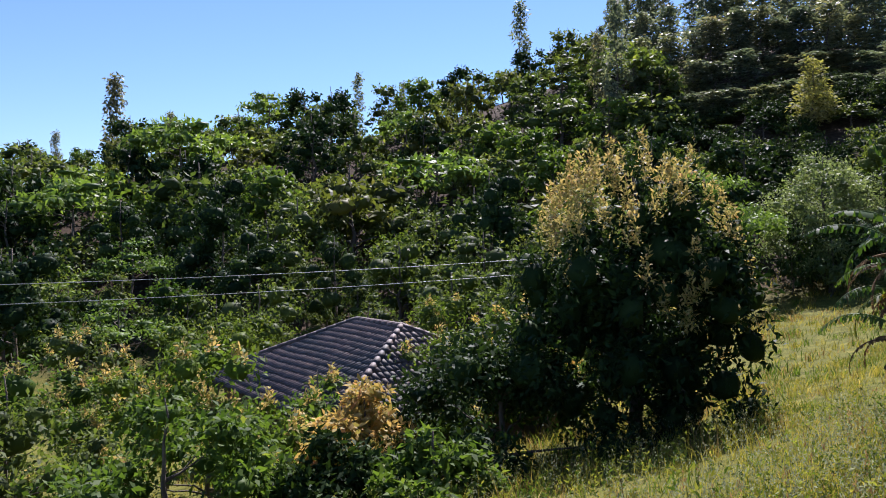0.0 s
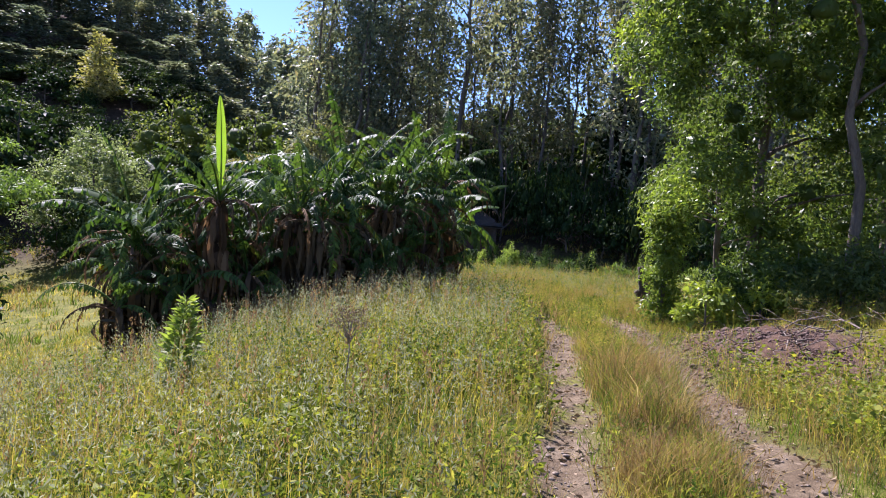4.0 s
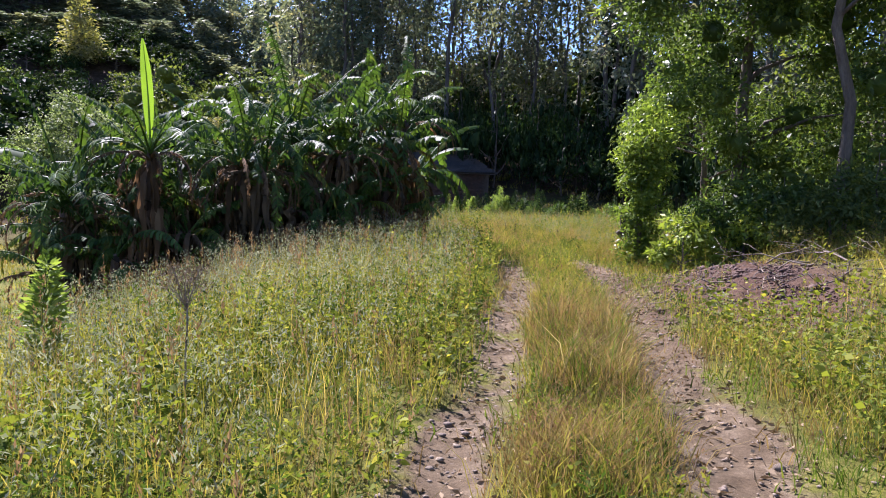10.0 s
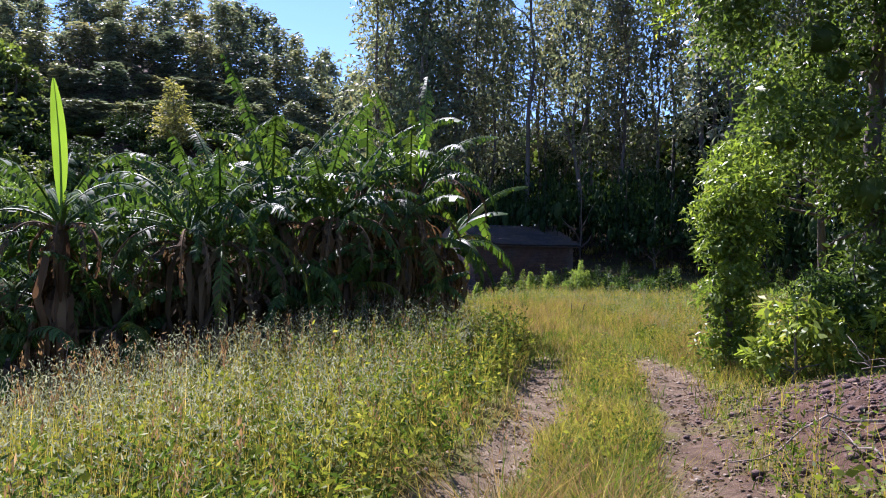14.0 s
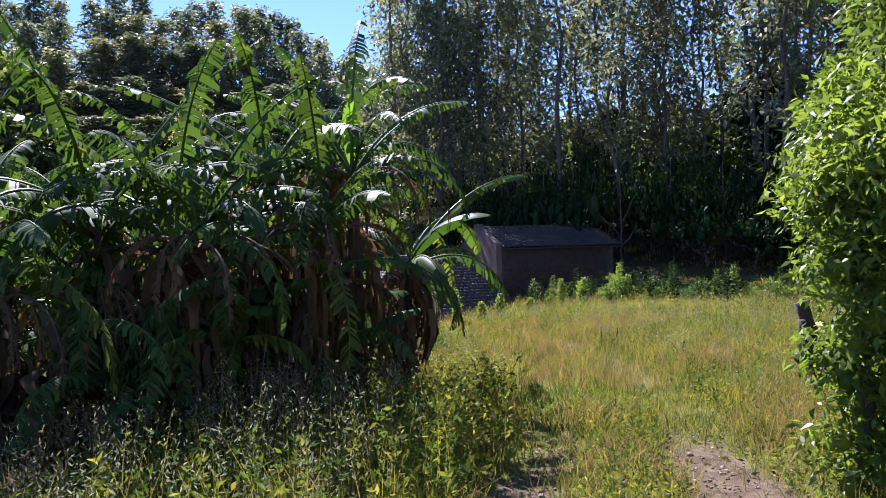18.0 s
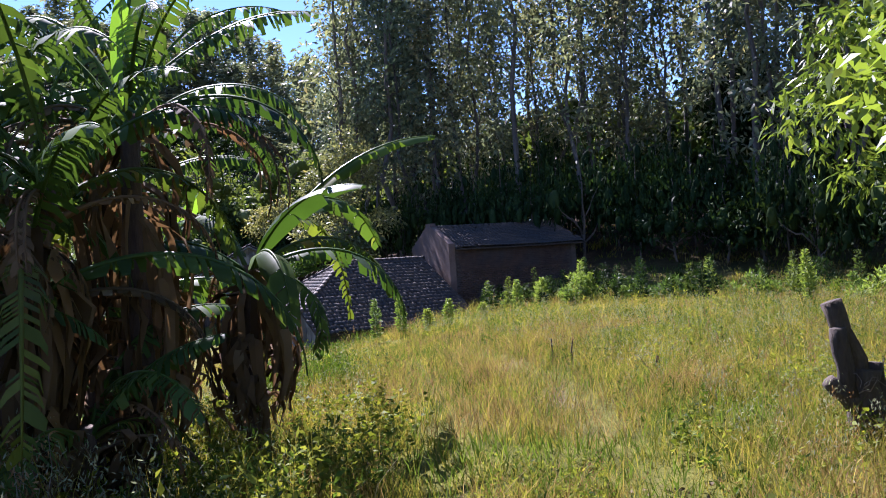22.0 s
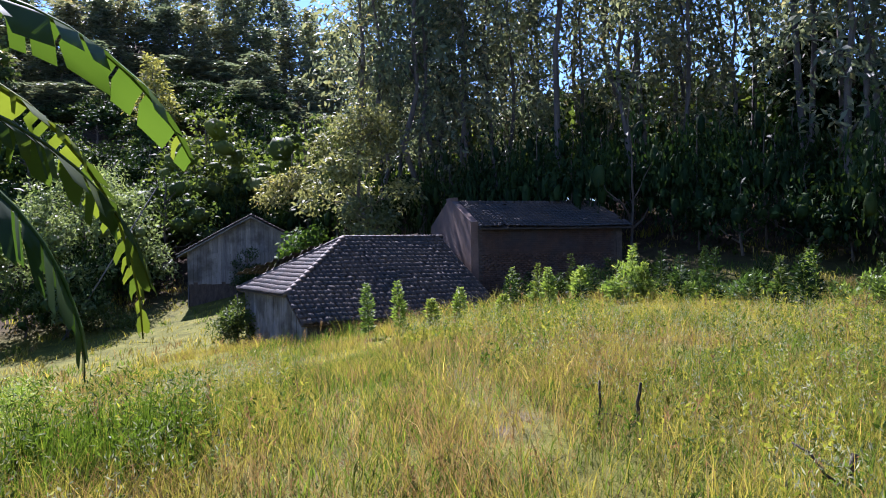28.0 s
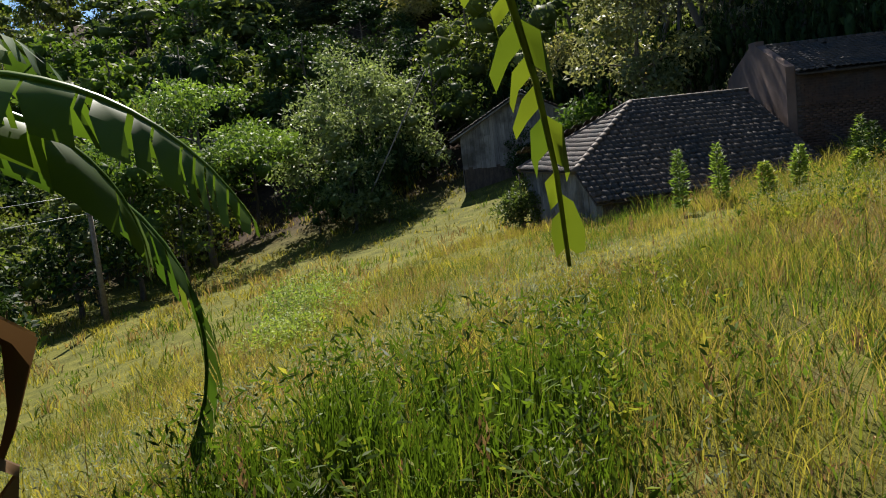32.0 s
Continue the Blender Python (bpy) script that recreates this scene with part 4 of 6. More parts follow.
    # dark undergrowth in front of the stand, its deep shade put into the foliage colour
    shrub = tree("undergrowth_shrub", "dark tangled undergrowth shrub at the forest edge", 3.2, round_clumps(rng, 16, 3.2, 2.2, 0.5, 0.9), 760, 0.24, GLOSSY, BARK, 0.08, rng, 5, group="undergrowth", sides=5, core=0.3)
    for k in range(64):
        az = -30 + (k % 32) * 1.42 + rng.uniform(-0.6, 0.6)
        r = np.interp(az, [-34, -20, -8, 4, 14], [40, 47, 56, 61, 71]) + rng.uniform(-1.5, 2.5) + (5 if k > 31 else 0)
        place(shrub, sized(-r * math.sin(radians(az)), r * math.cos(radians(az)), rng.uniform(0, 360), rng.uniform(0.8, 1.3), rng.uniform(0.8, 1.6)))

    for k in range(90):
        az, r = rng.uniform(18, 34), rng.uniform(80, 114)
        place(shrub, sized(-r * math.sin(radians(az)), r * math.cos(radians(az)), rng.uniform(0, 360), rng.uniform(1.2, 1.7), rng.uniform(0.6, 0.95)))
    for k in range(26):
        az, r = (rng.uniform(12, 24), rng.uniform(74, 81)) if k % 2 else (rng.uniform(22, 27), rng.uniform(62, 80))
        place(shrub, sized(-r * math.sin(radians(az)), r * math.cos(radians(az)), rng.uniform(0, 360), rng.uniform(0.9, 1.4), rng.uniform(0.8, 1.3)))


def pale_tree():
    rng = np.random.default_rng(5)
    c = [(rng.normal(0, 0.3), rng.normal(0, 0.3), z, q, q, 1.0) for z, q in zip(np.linspace(2.5, 12.3, 14), np.interp(np.linspace(0, 1, 14), [0, 0.2, 0.55, 1], [2.2, 2.4, 1.7, 0.7]))]
    t = tree("conical_tree", "pale yellowish conical tree standing out of the forest", 13, c, 2600, 0.45, GUM_PALE, GUM_BARK, 0.2, rng, 8)
    x, y = -42.4, 92.8
    t.matrix_basis = sized(x, y, 0, 1.1, (21.3 - gz(x, y)) / 13)


def accent_trees():
    rng = np.random.default_rng(21)
    # round-headed trees behind the shed
    for x, y, h, sp, low, n, mat, lab in ((-10.6, 60.4, 9.6, 3.1, 0.22, 5200, GUM_WARM, "rounded grey-green tree with yellow-edged crown behind the sheds"),
                                          (-18.8, 71.0, 7.6, 2.2, 0.3, 2600, GUM_WARM, "small round yellowish tree beside the barn"),
                                          (-12.6, 57.8, 4.2, 1.3, 0.2, 1500, BROAD_LIGHT, "small bright green tree behind the tiled shed"),
                                          (-9.2, 57.6, 5.0, 1.6, 0.2, 1800, GUM_WARM, "small bright green tree behind the tiled shed")):
        c = round_clumps(rng, 30, h, sp, h * low, 0.24 * sp + 0.25)
        t = tree("round_tree", lab, h, c, n, 0.27, mat, BARK, 0.06 + 0.012 * h, rng, 10)
        t.matrix_basis = sized(x, y, 0, 1)
    # tall thin gum with an open crown
    c = gum_clumps(rng, 19, 0.35, 2.2, 26, 0.85)
    t = tree("eucalyptus", "tall thin eucalyptus with an open airy crown", 19, c, 2200, 0.34, GUM, GUM_BARK, 0.16, rng, 14, 0.32, 0.8)
    t.matrix_basis = sized(-10.5, 68, 0, 1)
    # pale feathery tree and bushes left of the lane
    c = round_clumps(rng, 34, 11, 5.5, 5.0, 1.5, 0.45)
    t = tree("feathery_tree", "wide pale green feathery tree beside the lane", 11, c, 9500, 0.28, FEATHERY, GUM_BARK, 0.2, rng, 12)
    t.matrix_basis = sized(-33.5, 54, 0, 1)
    c = round_clumps(rng, 60, 10.2, 4.6, 0.6, 1.15, 0.8)
    t = tree("feathery_tree", "tall pale grey-green tree leafed to the ground beside the lane", 10.2, c, 11000, 0.25, PALE, GUM_BARK, 0.18, rng, 12, core=0.3)
    t.matrix_basis = sized(-28.0, 61.5, 0, 1)
    for x, y, h, sp, mat in ((-25.8, 57.2, 4.0, 1.8, PALE), (-30, 49, 6, 3, BROAD), (-37, 54, 8, 3.6, BROAD), (-23.5, 57, 1.5, 1.6, BROAD), (-11.9, 48.6, 2.3, 0.95, BROAD), (-17.0, 60.2, 2.9, 0.9, GLOSSY), (-12.5, 37.5, 0.8, 1.5, PLUME), (-15, 40, 0.9, 1.6, PLUME), (-10.5, 34.5, 0.55, 1.3, PLUME), (-30, 44, 5, 3, GLOSSY), (-36, 40, 7, 3.5, BROAD), (-27, 36, 4, 2.6, GLOSSY), (-33, 33, 6, 3.2, BROAD)):
        c = round_clumps(rng, 18, h, sp, h * (0.2 if h > 3 else 0.02), 0.24 * sp + 0.2)
        if 1.5 < h < 3:
            c += [(rng.normal(0, 0.4 * sp), rng.normal(0, 0.4 * sp), rng.uniform(0.2, 0.5 * h), 0.4 * sp, 0.4 * sp, 0.4) for k in range(8)]
        t = tree("bush", "leafy bush at the edge of the valley", h, c, 1700 if h > 3 else 3200, 0.33 if h > 3 else (0.13 if h > 1.2 else 0.1), mat, BARK, 0.1 if h > 2 else 0.02, rng, 6, 0.45 if h > 2 else 0.28, category="bush")
        t.matrix_basis = sized(x, y, 0, 1)


def slope_trees():
    """Big dark tree with orange new leaves, and the bushes round the farmhouse."""
    rng = np.random.default_rng(31)
    c, tips = [], []
    for i in range(84):
        a, q = rng.uniform(0, 2 * np.pi), np.sqrt(rng.random())
        z = 0.4 + 5.9 * (1 - 0.42 * q * q) * rng.random() ** 0.8
        c.append((np.cos(a) * q * 2.7, np.sin(a) * q * 2.7, z, 0.7, 0.7, 0.75))
    for i in range(110):
        a, q = rng.uniform(0, 2 * np.pi), rng.random() ** 0.42
        z = 0.75 + 5.9 * (1 - 0.42 * q * q) * rng.uniform(0.93, 1.04) - (rng.uniform(0, 1.6) if q > 0.9 else 0)
        k = rng.uniform(0.7, 1.2)
        tips += [(np.cos(a) * q * 2.8, np.sin(a) * q * 2.8, z, 0.2 * k, 0.2 * k, 0.3 * k), (np.cos(a) * q * 2.8, np.sin(a) * q * 2.8, z + 0.34 * k, 0.11 * k, 0.11 * k, 0.3 * k)]
    t = tree("lychee_tree", "dense dark round tree tipped with orange new leaves", 7, c + [(math.cos(k) * 1.1, math.sin(k) * 1.1, 1.0 + 0.55 * k, 1.3, 1.3, 1.0) for k in range(8)], 17000, 0.2, GLOSSY, BARK, 0.2, rng, 14, 0.42, core=0.55,
             extra=(tips, 9000, 0.11, ORANGE_TIPS, "orange and yellow new leaves"))
    t.matrix_basis = sized(-12.6, 16.2, 0, 0.93, 0.99)
    low = tree("bush", "wide dark evergreen bush below the orange-tipped tree", 3.2, round_clumps(rng, 22, 3.2, 2.6, 0.5, 0.8), 8000, 0.17, GLOSSY, BARK, 0.1, rng, 8, category="bush", core=0.5)
    low.matrix_basis = sized(-14.0, 13.2, 0, 1.0)
    spots = ((-20.5, 12.6, 3.4, 2.3, BROAD_LIGHT, 1), (-24.5, 9.8, 4.4, 2.4, BROAD_LIGHT, 1), (-18.6, 8.6, 4.2, 2.2, BROAD_LIGHT, 1), (-15.2, 6.2, 3.2, 2.0, BROAD_LIGHT, 0),
             (-13.8, 8.6, 1.7, 1.0, GLOSSY, 0), (-11.6, 9.2, 1.6, 0.9, BROAD_LIGHT, 0), (-15.5, 10.6, 2.5, 1.3, ORANGE_TIPS, 0), (-19.5, 16.5, 4.2, 2.2, BROAD_LIGHT, 1),
             (-22, 22.5, 4.7, 2.6, BROAD_LIGHT, 1), (-17, 20.5, 4.6, 2.2, BROAD_LIGHT, 1), (-27, 6.5, 5.2, 2.6, BROAD_LIGHT, 1), (-33, 10, 6, 3.0, BROAD, 1), (-21.0, 5.0, 4.4, 2.4, BROAD, 0),
             (-28, 24, 5.2, 2.6, BROAD_LIGHT, 1), (-31, 22, 6, 3, BROAD, 0), (-38, 18, 7, 3.4, BROAD_LIGHT, 0))
    for x, y, h, sp, mat, tipped in spots:
        cl = round_clumps(rng, 22, h, sp, h * 0.12, 0.26 * sp + 0.12)
        ex = None
        if tipped:
            ex = ([(q[0] * 1.05, q[1] * 1.05, q[2] + 0.25, 0.16, 0.16, 0.42) for q in cl], 1500, 0.13, ORANGE_TIPS, "pale orange new shoots")
        lab = "leafy garden bush with pale orange shoots" if tipped else ("bush of dry orange and green leaves" if mat is ORANGE_TIPS else "dense leafy bush on the slope by the farmhouse")
        t = tree("bush", lab, h, cl, 3400, 0.17, mat, BARK, 0.07, rng, 8, extra=ex, category="bush", core=0.5)
        t.matrix_basis = sized(x, y, 0, 1)


def hedge_trees():
    """Tall trees and the vine-hung edge at the right of the track."""
    rng = np.random.default_rng(41)
    # the wall of foliage: clumps from the ground to the top, hung over the vine column
    c = []
    for i in range(120):
        a, q = rng.uniform(0, 2 * np.pi), math.sqrt(rng.random())
        z = rng.uniform(2.7, 10.5)
        if z < 5.5 and math.cos(a) * q * 2.9 < -1.5:
            z += 3.2
        c.append((math.cos(a) * q * 2.9, math.sin(a) * q * 2.3, z, rng.uniform(0.45, 0.85), rng.uniform(0.45, 0.85), rng.uniform(0.4, 0.7)))
    for i in range(30):
        c.append((rng.uniform(-3.0, -1.7), rng.uniform(-1.6, 0.8), rng.uniform(4.6, 9.6), 0.6, 0.6, 0.55))
    for i in range(30):
        c.append((rng.uniform(-1.4, 3.2), rng.uniform(-1.3, 1.6), rng.uniform(0.3, 2.8), 0.62, 0.62, 0.55))
    # brighter leaf colour down the left edge, painting the sunlight that falls there
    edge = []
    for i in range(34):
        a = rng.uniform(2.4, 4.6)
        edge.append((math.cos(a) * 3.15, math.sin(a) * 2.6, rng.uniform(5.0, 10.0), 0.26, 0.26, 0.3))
    t = tree("tree", "tall dense tree with glossy dark leaves and a sunlit edge in brighter colour", 11, c, 70000, 0.11, MID, BARK, 0.17, rng, 16, 0.42, core=0.42, heart=0.6,
             extra=(edge, 3000, 0.12, VINE, "bright yellow-green sprays coloured as the sunlit edge"))
    t.matrix_basis = sized(6.3, 18.0, 0, 1)
    c = [(math.cos(k * 2.4) * rng.uniform(0.4, 3.0), math.sin(k * 2.4) * rng.uniform(0.4, 2.6), rng.uniform(4.4, 11.5), 0.85, 0.85, 0.65) for k in range(44)]
    c += [(rng.uniform(0.5, 3.2), rng.uniform(0.3, 2.2), rng.uniform(0.8, 5.0), 0.7, 0.7, 0.6) for k in range(34)]
    t = tree("tree", "tall leaning tree with a bare dark trunk beside the track", 12, c, 22000, 0.125, MID, BARK, 0.12, rng, 16, 0.42, lean=(-0.7, 0.2), core=0.35, heart=0.6)
    t.matrix_basis = sized(7.1, 15.2, 0, 1)
    for x, y, h, sp, low, n, mat in ((9.8, 15.6, 11, 3.4, 0.8, 12000, BROAD_LIGHT), (11.0, 20.5, 10, 3.2, 1.5, 6000, BROAD), (12.5, 11.0, 9, 3.4, 1.5, 5200, BROAD), (13.5, 19.0, 11, 3.6, 1.5, 4200, BROAD),
                                     (16, 14, 11, 4, 1.2, 3800, BROAD), (14.5, 28, 9, 3.2, 2.0, 4200, BROAD), (15.5, 24.0, 10, 3.6, 1.2, 3600, BROAD), (14.0, 5.0, 9, 3.4, 1.2, 3600, BROAD_LIGHT)):
        c = round_clumps(rng, 34, h, sp, low, 0.95)
        t = tree("tree", "tall leafy tree with a dark trunk beside the track", h, c, n, 0.165, mat, BARK, 0.17, rng, 14, 0.42, core=0.35, heart=0.75)
        t.matrix_basis = sized(x, y, 0, 1)
    # column of vines at the edge
    c = []
    for i in range(40):
        z = 0.2 + 2.8 * i / 39
        q = 0.25 + 0.1 * math.sin(i * 1.7) + (0.14 if z > 1.7 else 0) - (0.12 if z > 2.75 else 0)
        c.append((rng.normal(0, 0.15) + 0.08, rng.normal(0, 0.2), z, q, q, 0.26))
    t = tree("vine_column", "bright green vine hanging in a leafy column to the ground", 3.1, c, 9500, 0.09, VINE, BARK, 0.09, rng, 4, 0.36, category="vine", core=0.4, heart=0.6)
    t.matrix_basis = sized(4.05, 16.7, 0, 1)
    for x, y, h, sp, n, mat, s in ((4.45, 15.0, 1.05, 0.5, 900, VINE, 0.14), (5.6, 15.4, 0.9, 0.55, 700, VINE, 0.13), (6.6, 14.4, 1.3, 0.9, 1500, BROAD, 0.12), (5.5, 16.3, 1.6, 0.8, 2400, MID, 0.11), (6.3, 15.6, 1.5, 0.9, 2400, MID, 0.12), (7.6, 15.0, 1.8, 1.1, 2600, BROAD, 0.13), (8.6, 13.2, 1.6, 1.2, 1500, BROAD, 0.13), (9.4, 10.5, 1.5, 1.2, 1400, BROAD, 0.13)):
        c = round_clumps(rng, 12, h, sp, 0.15, 0.3 * sp + 0.08)
        t = tree("shrub", "small bright-leaved shrub on the earth bank" if mat is VINE else "leafy shrub at the foot of the trees", h, c, n, s, mat, BARK, 0.03, rng, 8, 0.34, category="shrub")
        t.matrix_basis = sized(x, y, 0, 1)


def drooping_tree():
    rng = np.random.default_rng(47)
    c = round_clumps(rng, 20, 6.5, 1.9, 1.8, 0.6)
    c += [(-1.5, 0.2, 2.3, 0.35, 0.3, 0.3), (-1.3, -0.3, 3.1, 0.35, 0.3, 0.3), (-1.7, 0.1, 3.7, 0.3, 0.3, 0.3), (-1.2, 0.5, 4.4, 0.4, 0.3, 0.3)]
    t = tree("mango_tree", "leafy tree with long drooping bright green leaves", 6.5, c, 7500, 0.15, MANGO, BARK, 0.12, rng, 20, 0.27, 0.9)
    t.matrix_basis = sized(6.95, 22.4, 0, 1)


forest()
drooping_tree()
pale_tree()
accent_trees()
slope_trees()
hedge_trees()

# ---- banana plants ----
def banana_blade(p, a, heading, rise, length, width, droop, rng, tears=9, hang=1.15, sway=0.05):
    """One big leaf: a bowed midrib with torn strips hanging at both sides."""
    n = 18
    s = np.linspace(0, 1, n)
    ang = rise - droop * s ** 1.35
    ds = length / (n - 1)
    flat = np.concatenate([[0], np.cumsum(np.cos(ang[:-1]) * ds)])
    up = np.concatenate([[0], np.cumsum(np.sin(ang[:-1]) * ds)])
    h = np.array([math.cos(heading), math.sin(heading), 0.0])
    side = np.array([-h[1], h[0], 0.0])
    curl = rng.normal(0, sway) * length if sway else 0.0
    rib = np.asarray(a) + h * flat[:, None] + np.array([0, 0, 1.0]) * up[:, None] + side * (s ** 2 * curl)[:, None]
    tube(p, rib, np.interp(s, [0, 0.15, 1], [0.035, 0.022, 0.004]) * (length / 2.2) ** 0.5, 4)
    way = unit(np.gradient(rib, axis=0))
    nor = unit(np.cross(way, side))
    for sg in (-1, 1):
        even = np.linspace(0.15, 0.98, max(tears, 1)) + rng.normal(0, 0.35 / max(tears, 1), max(tears, 1))
        cuts = np.sort(np.concatenate([[0.13], np.clip(even[rng.random(len(even)) < 0.85], 0.135, 0.99), [1.0]]))
        for c0, c1 in zip(cuts[:-1], cuts[1:]):
            if c1 - c0 < 0.012 or (tears > 24 and rng.random() < 0.1):
                continue
            k = max(2, int((c1 - c0) * 16) + 1)
            q = np.linspace(c0 + 0.003, c1 - 0.003, k)
            lean = rng.normal(0, 0.1)
            fall = hang * rng.uniform(0.5, 1.5)
            ragged = 1.0 if tears <= 7 else (rng.uniform(0.55, 1.15) if tears > 24 else rng.uniform(0.8, 1.15))
            point = 0.1 if tears <= 7 else (rng.uniform(0.15, 0.6) if tears > 24 else rng.uniform(0.02, 0.22))
            w = width * np.clip(np.sin(np.pi * np.clip((q - 0.1) / 0.93, 0, 1)) ** 0.55, 0.05, 1) 
            m = np.array([np.interp(q, s, rib[:, d]) for d in range(3)]).T
            wy = unit(np.array([np.interp(q, s, way[:, d]) for d in range(3)]).T)
            nr = unit(np.array([np.interp(q, s, nor[:, d]) for d in range(3)]).T)
            sd = side * sg
            v1 = m + (sd * math.cos(hang * 0.4) - nr * -0.12 + np.array([0, 0, -1.0]) * math.sin(hang * 0.4)) * (w * 0.5)[:, None] + wy * 0.16 * (w * 0.5)[:, None]
            v2 = v1 + (sd * math.cos(fall) + np.array([0, 0, -1.0]) * math.sin(fall)) * (w * 0.5 * ragged)[:, None] + wy * (0.22 + lean) * (w * 0.5)[:, None]
            v2 = v2 * (1 - point) + (v2.mean(0) + (sd * 0.2 * w.mean() * ragged)) * point
            rows = np.stack([m, v1, v2], 1).reshape(-1, 3)
            i = np.arange(k - 1)[:, None] * 3
            p.add(rows, np.concatenate([i + [0, 1, 4, 3], i + [1, 2, 5, 4]]))


def dry_rags(p, at, n, drop, rng, spread=0.28):
    """Withered leaves folded down against the stem."""
    for i in range(n):
        a = rng.uniform(0, 2 * np.pi)
        z0 = rng.uniform(0.25, 1.0)
        o = np.array([math.cos(a), math.sin(a), 0])
        t0 = at(z0) + o * 0.09
        L = drop * rng.uniform(0.6, 1.2) * z0
        k = 6
        s = np.linspace(0, 1, k)[:, None]
        line = t0 + o * (spread * np.sin(s * 2.4) * rng.uniform(0.5, 1.4)) + np.array([0, 0, -1.0]) * L * s ** 1.2 + np.array([0, 0, 0.15]) * np.sin(s * 3)
        sd = np.cross(o, [0, 0, 1.0]) * rng.uniform(0.02, 0.075)
        wob = rng.normal(0, 0.03, (k, 3))
        for e in (-1, 1):
            v = np.stack([line, line + sd * e * np.sin(0.35 + s * 2.5) + wob], 1).reshape(-1, 3)
            i4 = np.arange(k - 1)[:, None] * 2
            p.add(v, i4 + [0, 1, 3, 2])


def aimed(foot, crown, tip, droop, width, tears, material):
    """A leaf row whose blade, bowed by droop, ends at tip (world)."""
    dx, dy = tip[0] - foot[0] - crown[0], tip[1] - foot[1] - crown[1]
    flat, up = math.hypot(dx, dy), tip[2] - gz(*foot) - crown[2] + 0.1
    s = np.linspace(0, 1, 18)
    best = None
    for rise in np.linspace(-0.6, 1.5, 106):
        a = rise - droop * s ** 1.35
        f, u = np.cos(a[:-1]).mean(), np.sin(a[:-1]).mean()
        if f > 0.03:
            miss = abs(math.atan2(u, f) - math.atan2(up, flat))
            if best is None or miss < best[0]:
                best = (miss, rise, math.hypot(flat, up) / math.hypot(f, u))
    return (math.atan2(dy, dx), best[1], min(best[2], 4.2), width, droop, tears, material)


def banana(x, y, height, n_leaves, length, rng, turn=None, young=False, dry=3, leaf_rows=None, rags=16, label="", upright=False, shoot=0.0):
    """A banana plant: a stem of sheaths, hanging dead leaves, a crown of torn blades."""
    rng = np.random.default_rng(int(abs(x) * 1000 + y * 37))
    plant = thing("banana_plant", label or "banana plant with torn arching leaves and dry hanging skirts", "banana plant", pose(x, y, gz(x, y)), "banana grove")
    lean = rng.normal(0, 0.13, 2) * height * (0.0 if upright else 0.5)
    top = np.array([lean[0], lean[1], height])

    def at(s):
        return np.array([lean[0] * s * s, lean[1] * s * s, height * s])

    p = Pile()
    tube(p, [at(s) if s > 0 else np.array([0, 0, -0.15]) for s in np.linspace(0, 1, 7)], np.linspace(0.13, 0.06, 7), 8)
    linked("stem", p.mesh("stem", True), STEM_BARK, plant)
    if rags:
        p = Pile()
        dry_rags(p, at, rags, height * 0.55, rng)
        linked("dry_skirt", p.mesh("dry_skirt"), BANANA_DRY, plant, "dry brown hanging leaves")
    rows = leaf_rows or []
    if not rows:
        off = rng.uniform(0, 6.28)
        for i in range(n_leaves):
            age = (i + 0.5) / n_leaves
            rows.append((off + i * 2.4 + rng.normal(0, 0.25), 1.32 - 0.95 * age + rng.normal(0, 0.16), length * rng.uniform(0.8, 1.15), 0.21 * rng.uniform(0.8, 1.2), 0.85 + 1.8 * age + rng.normal(0, 0.3), rng.integers(26, 60), BANANA if age < 0.85 or rng.random() < 0.5 else BANANA_YELLOW))
    for heading, rise, L, w, droop, tears, mat in rows:
        p = Pile()
        banana_blade(p, top - [0, 0, 0.1], heading, rise, L, w, droop, rng, int(tears), 0.6 if tears <= 7 else 1.4, 0.0 if leaf_rows else 0.05)
        linked("leaf", p.mesh("leaf"), mat, plant)
    for i in range(dry):
        p = Pile()
        banana_blade(p, top - [0, 0, 0.2], rng.uniform(0, 6.28), 0.5, length * 0.8, 0.075, 2.5, rng, 34, 1.4)
        linked("dry_leaf", p.mesh("dry_leaf"), BANANA_DRY, plant, "withered brown leaf")
    if young:
        p = Pile()
        banana_blade(p, top - [0, 0, 0.1], -1.05, 1.62, shoot or length * 0.85, 0.1, 0.08, rng, 1, 0.3)
        linked("young_leaf", p.mesh("young_leaf"), BANANA_YOUNG, plant, "upright bright yellow-green young leaf")
    return plant


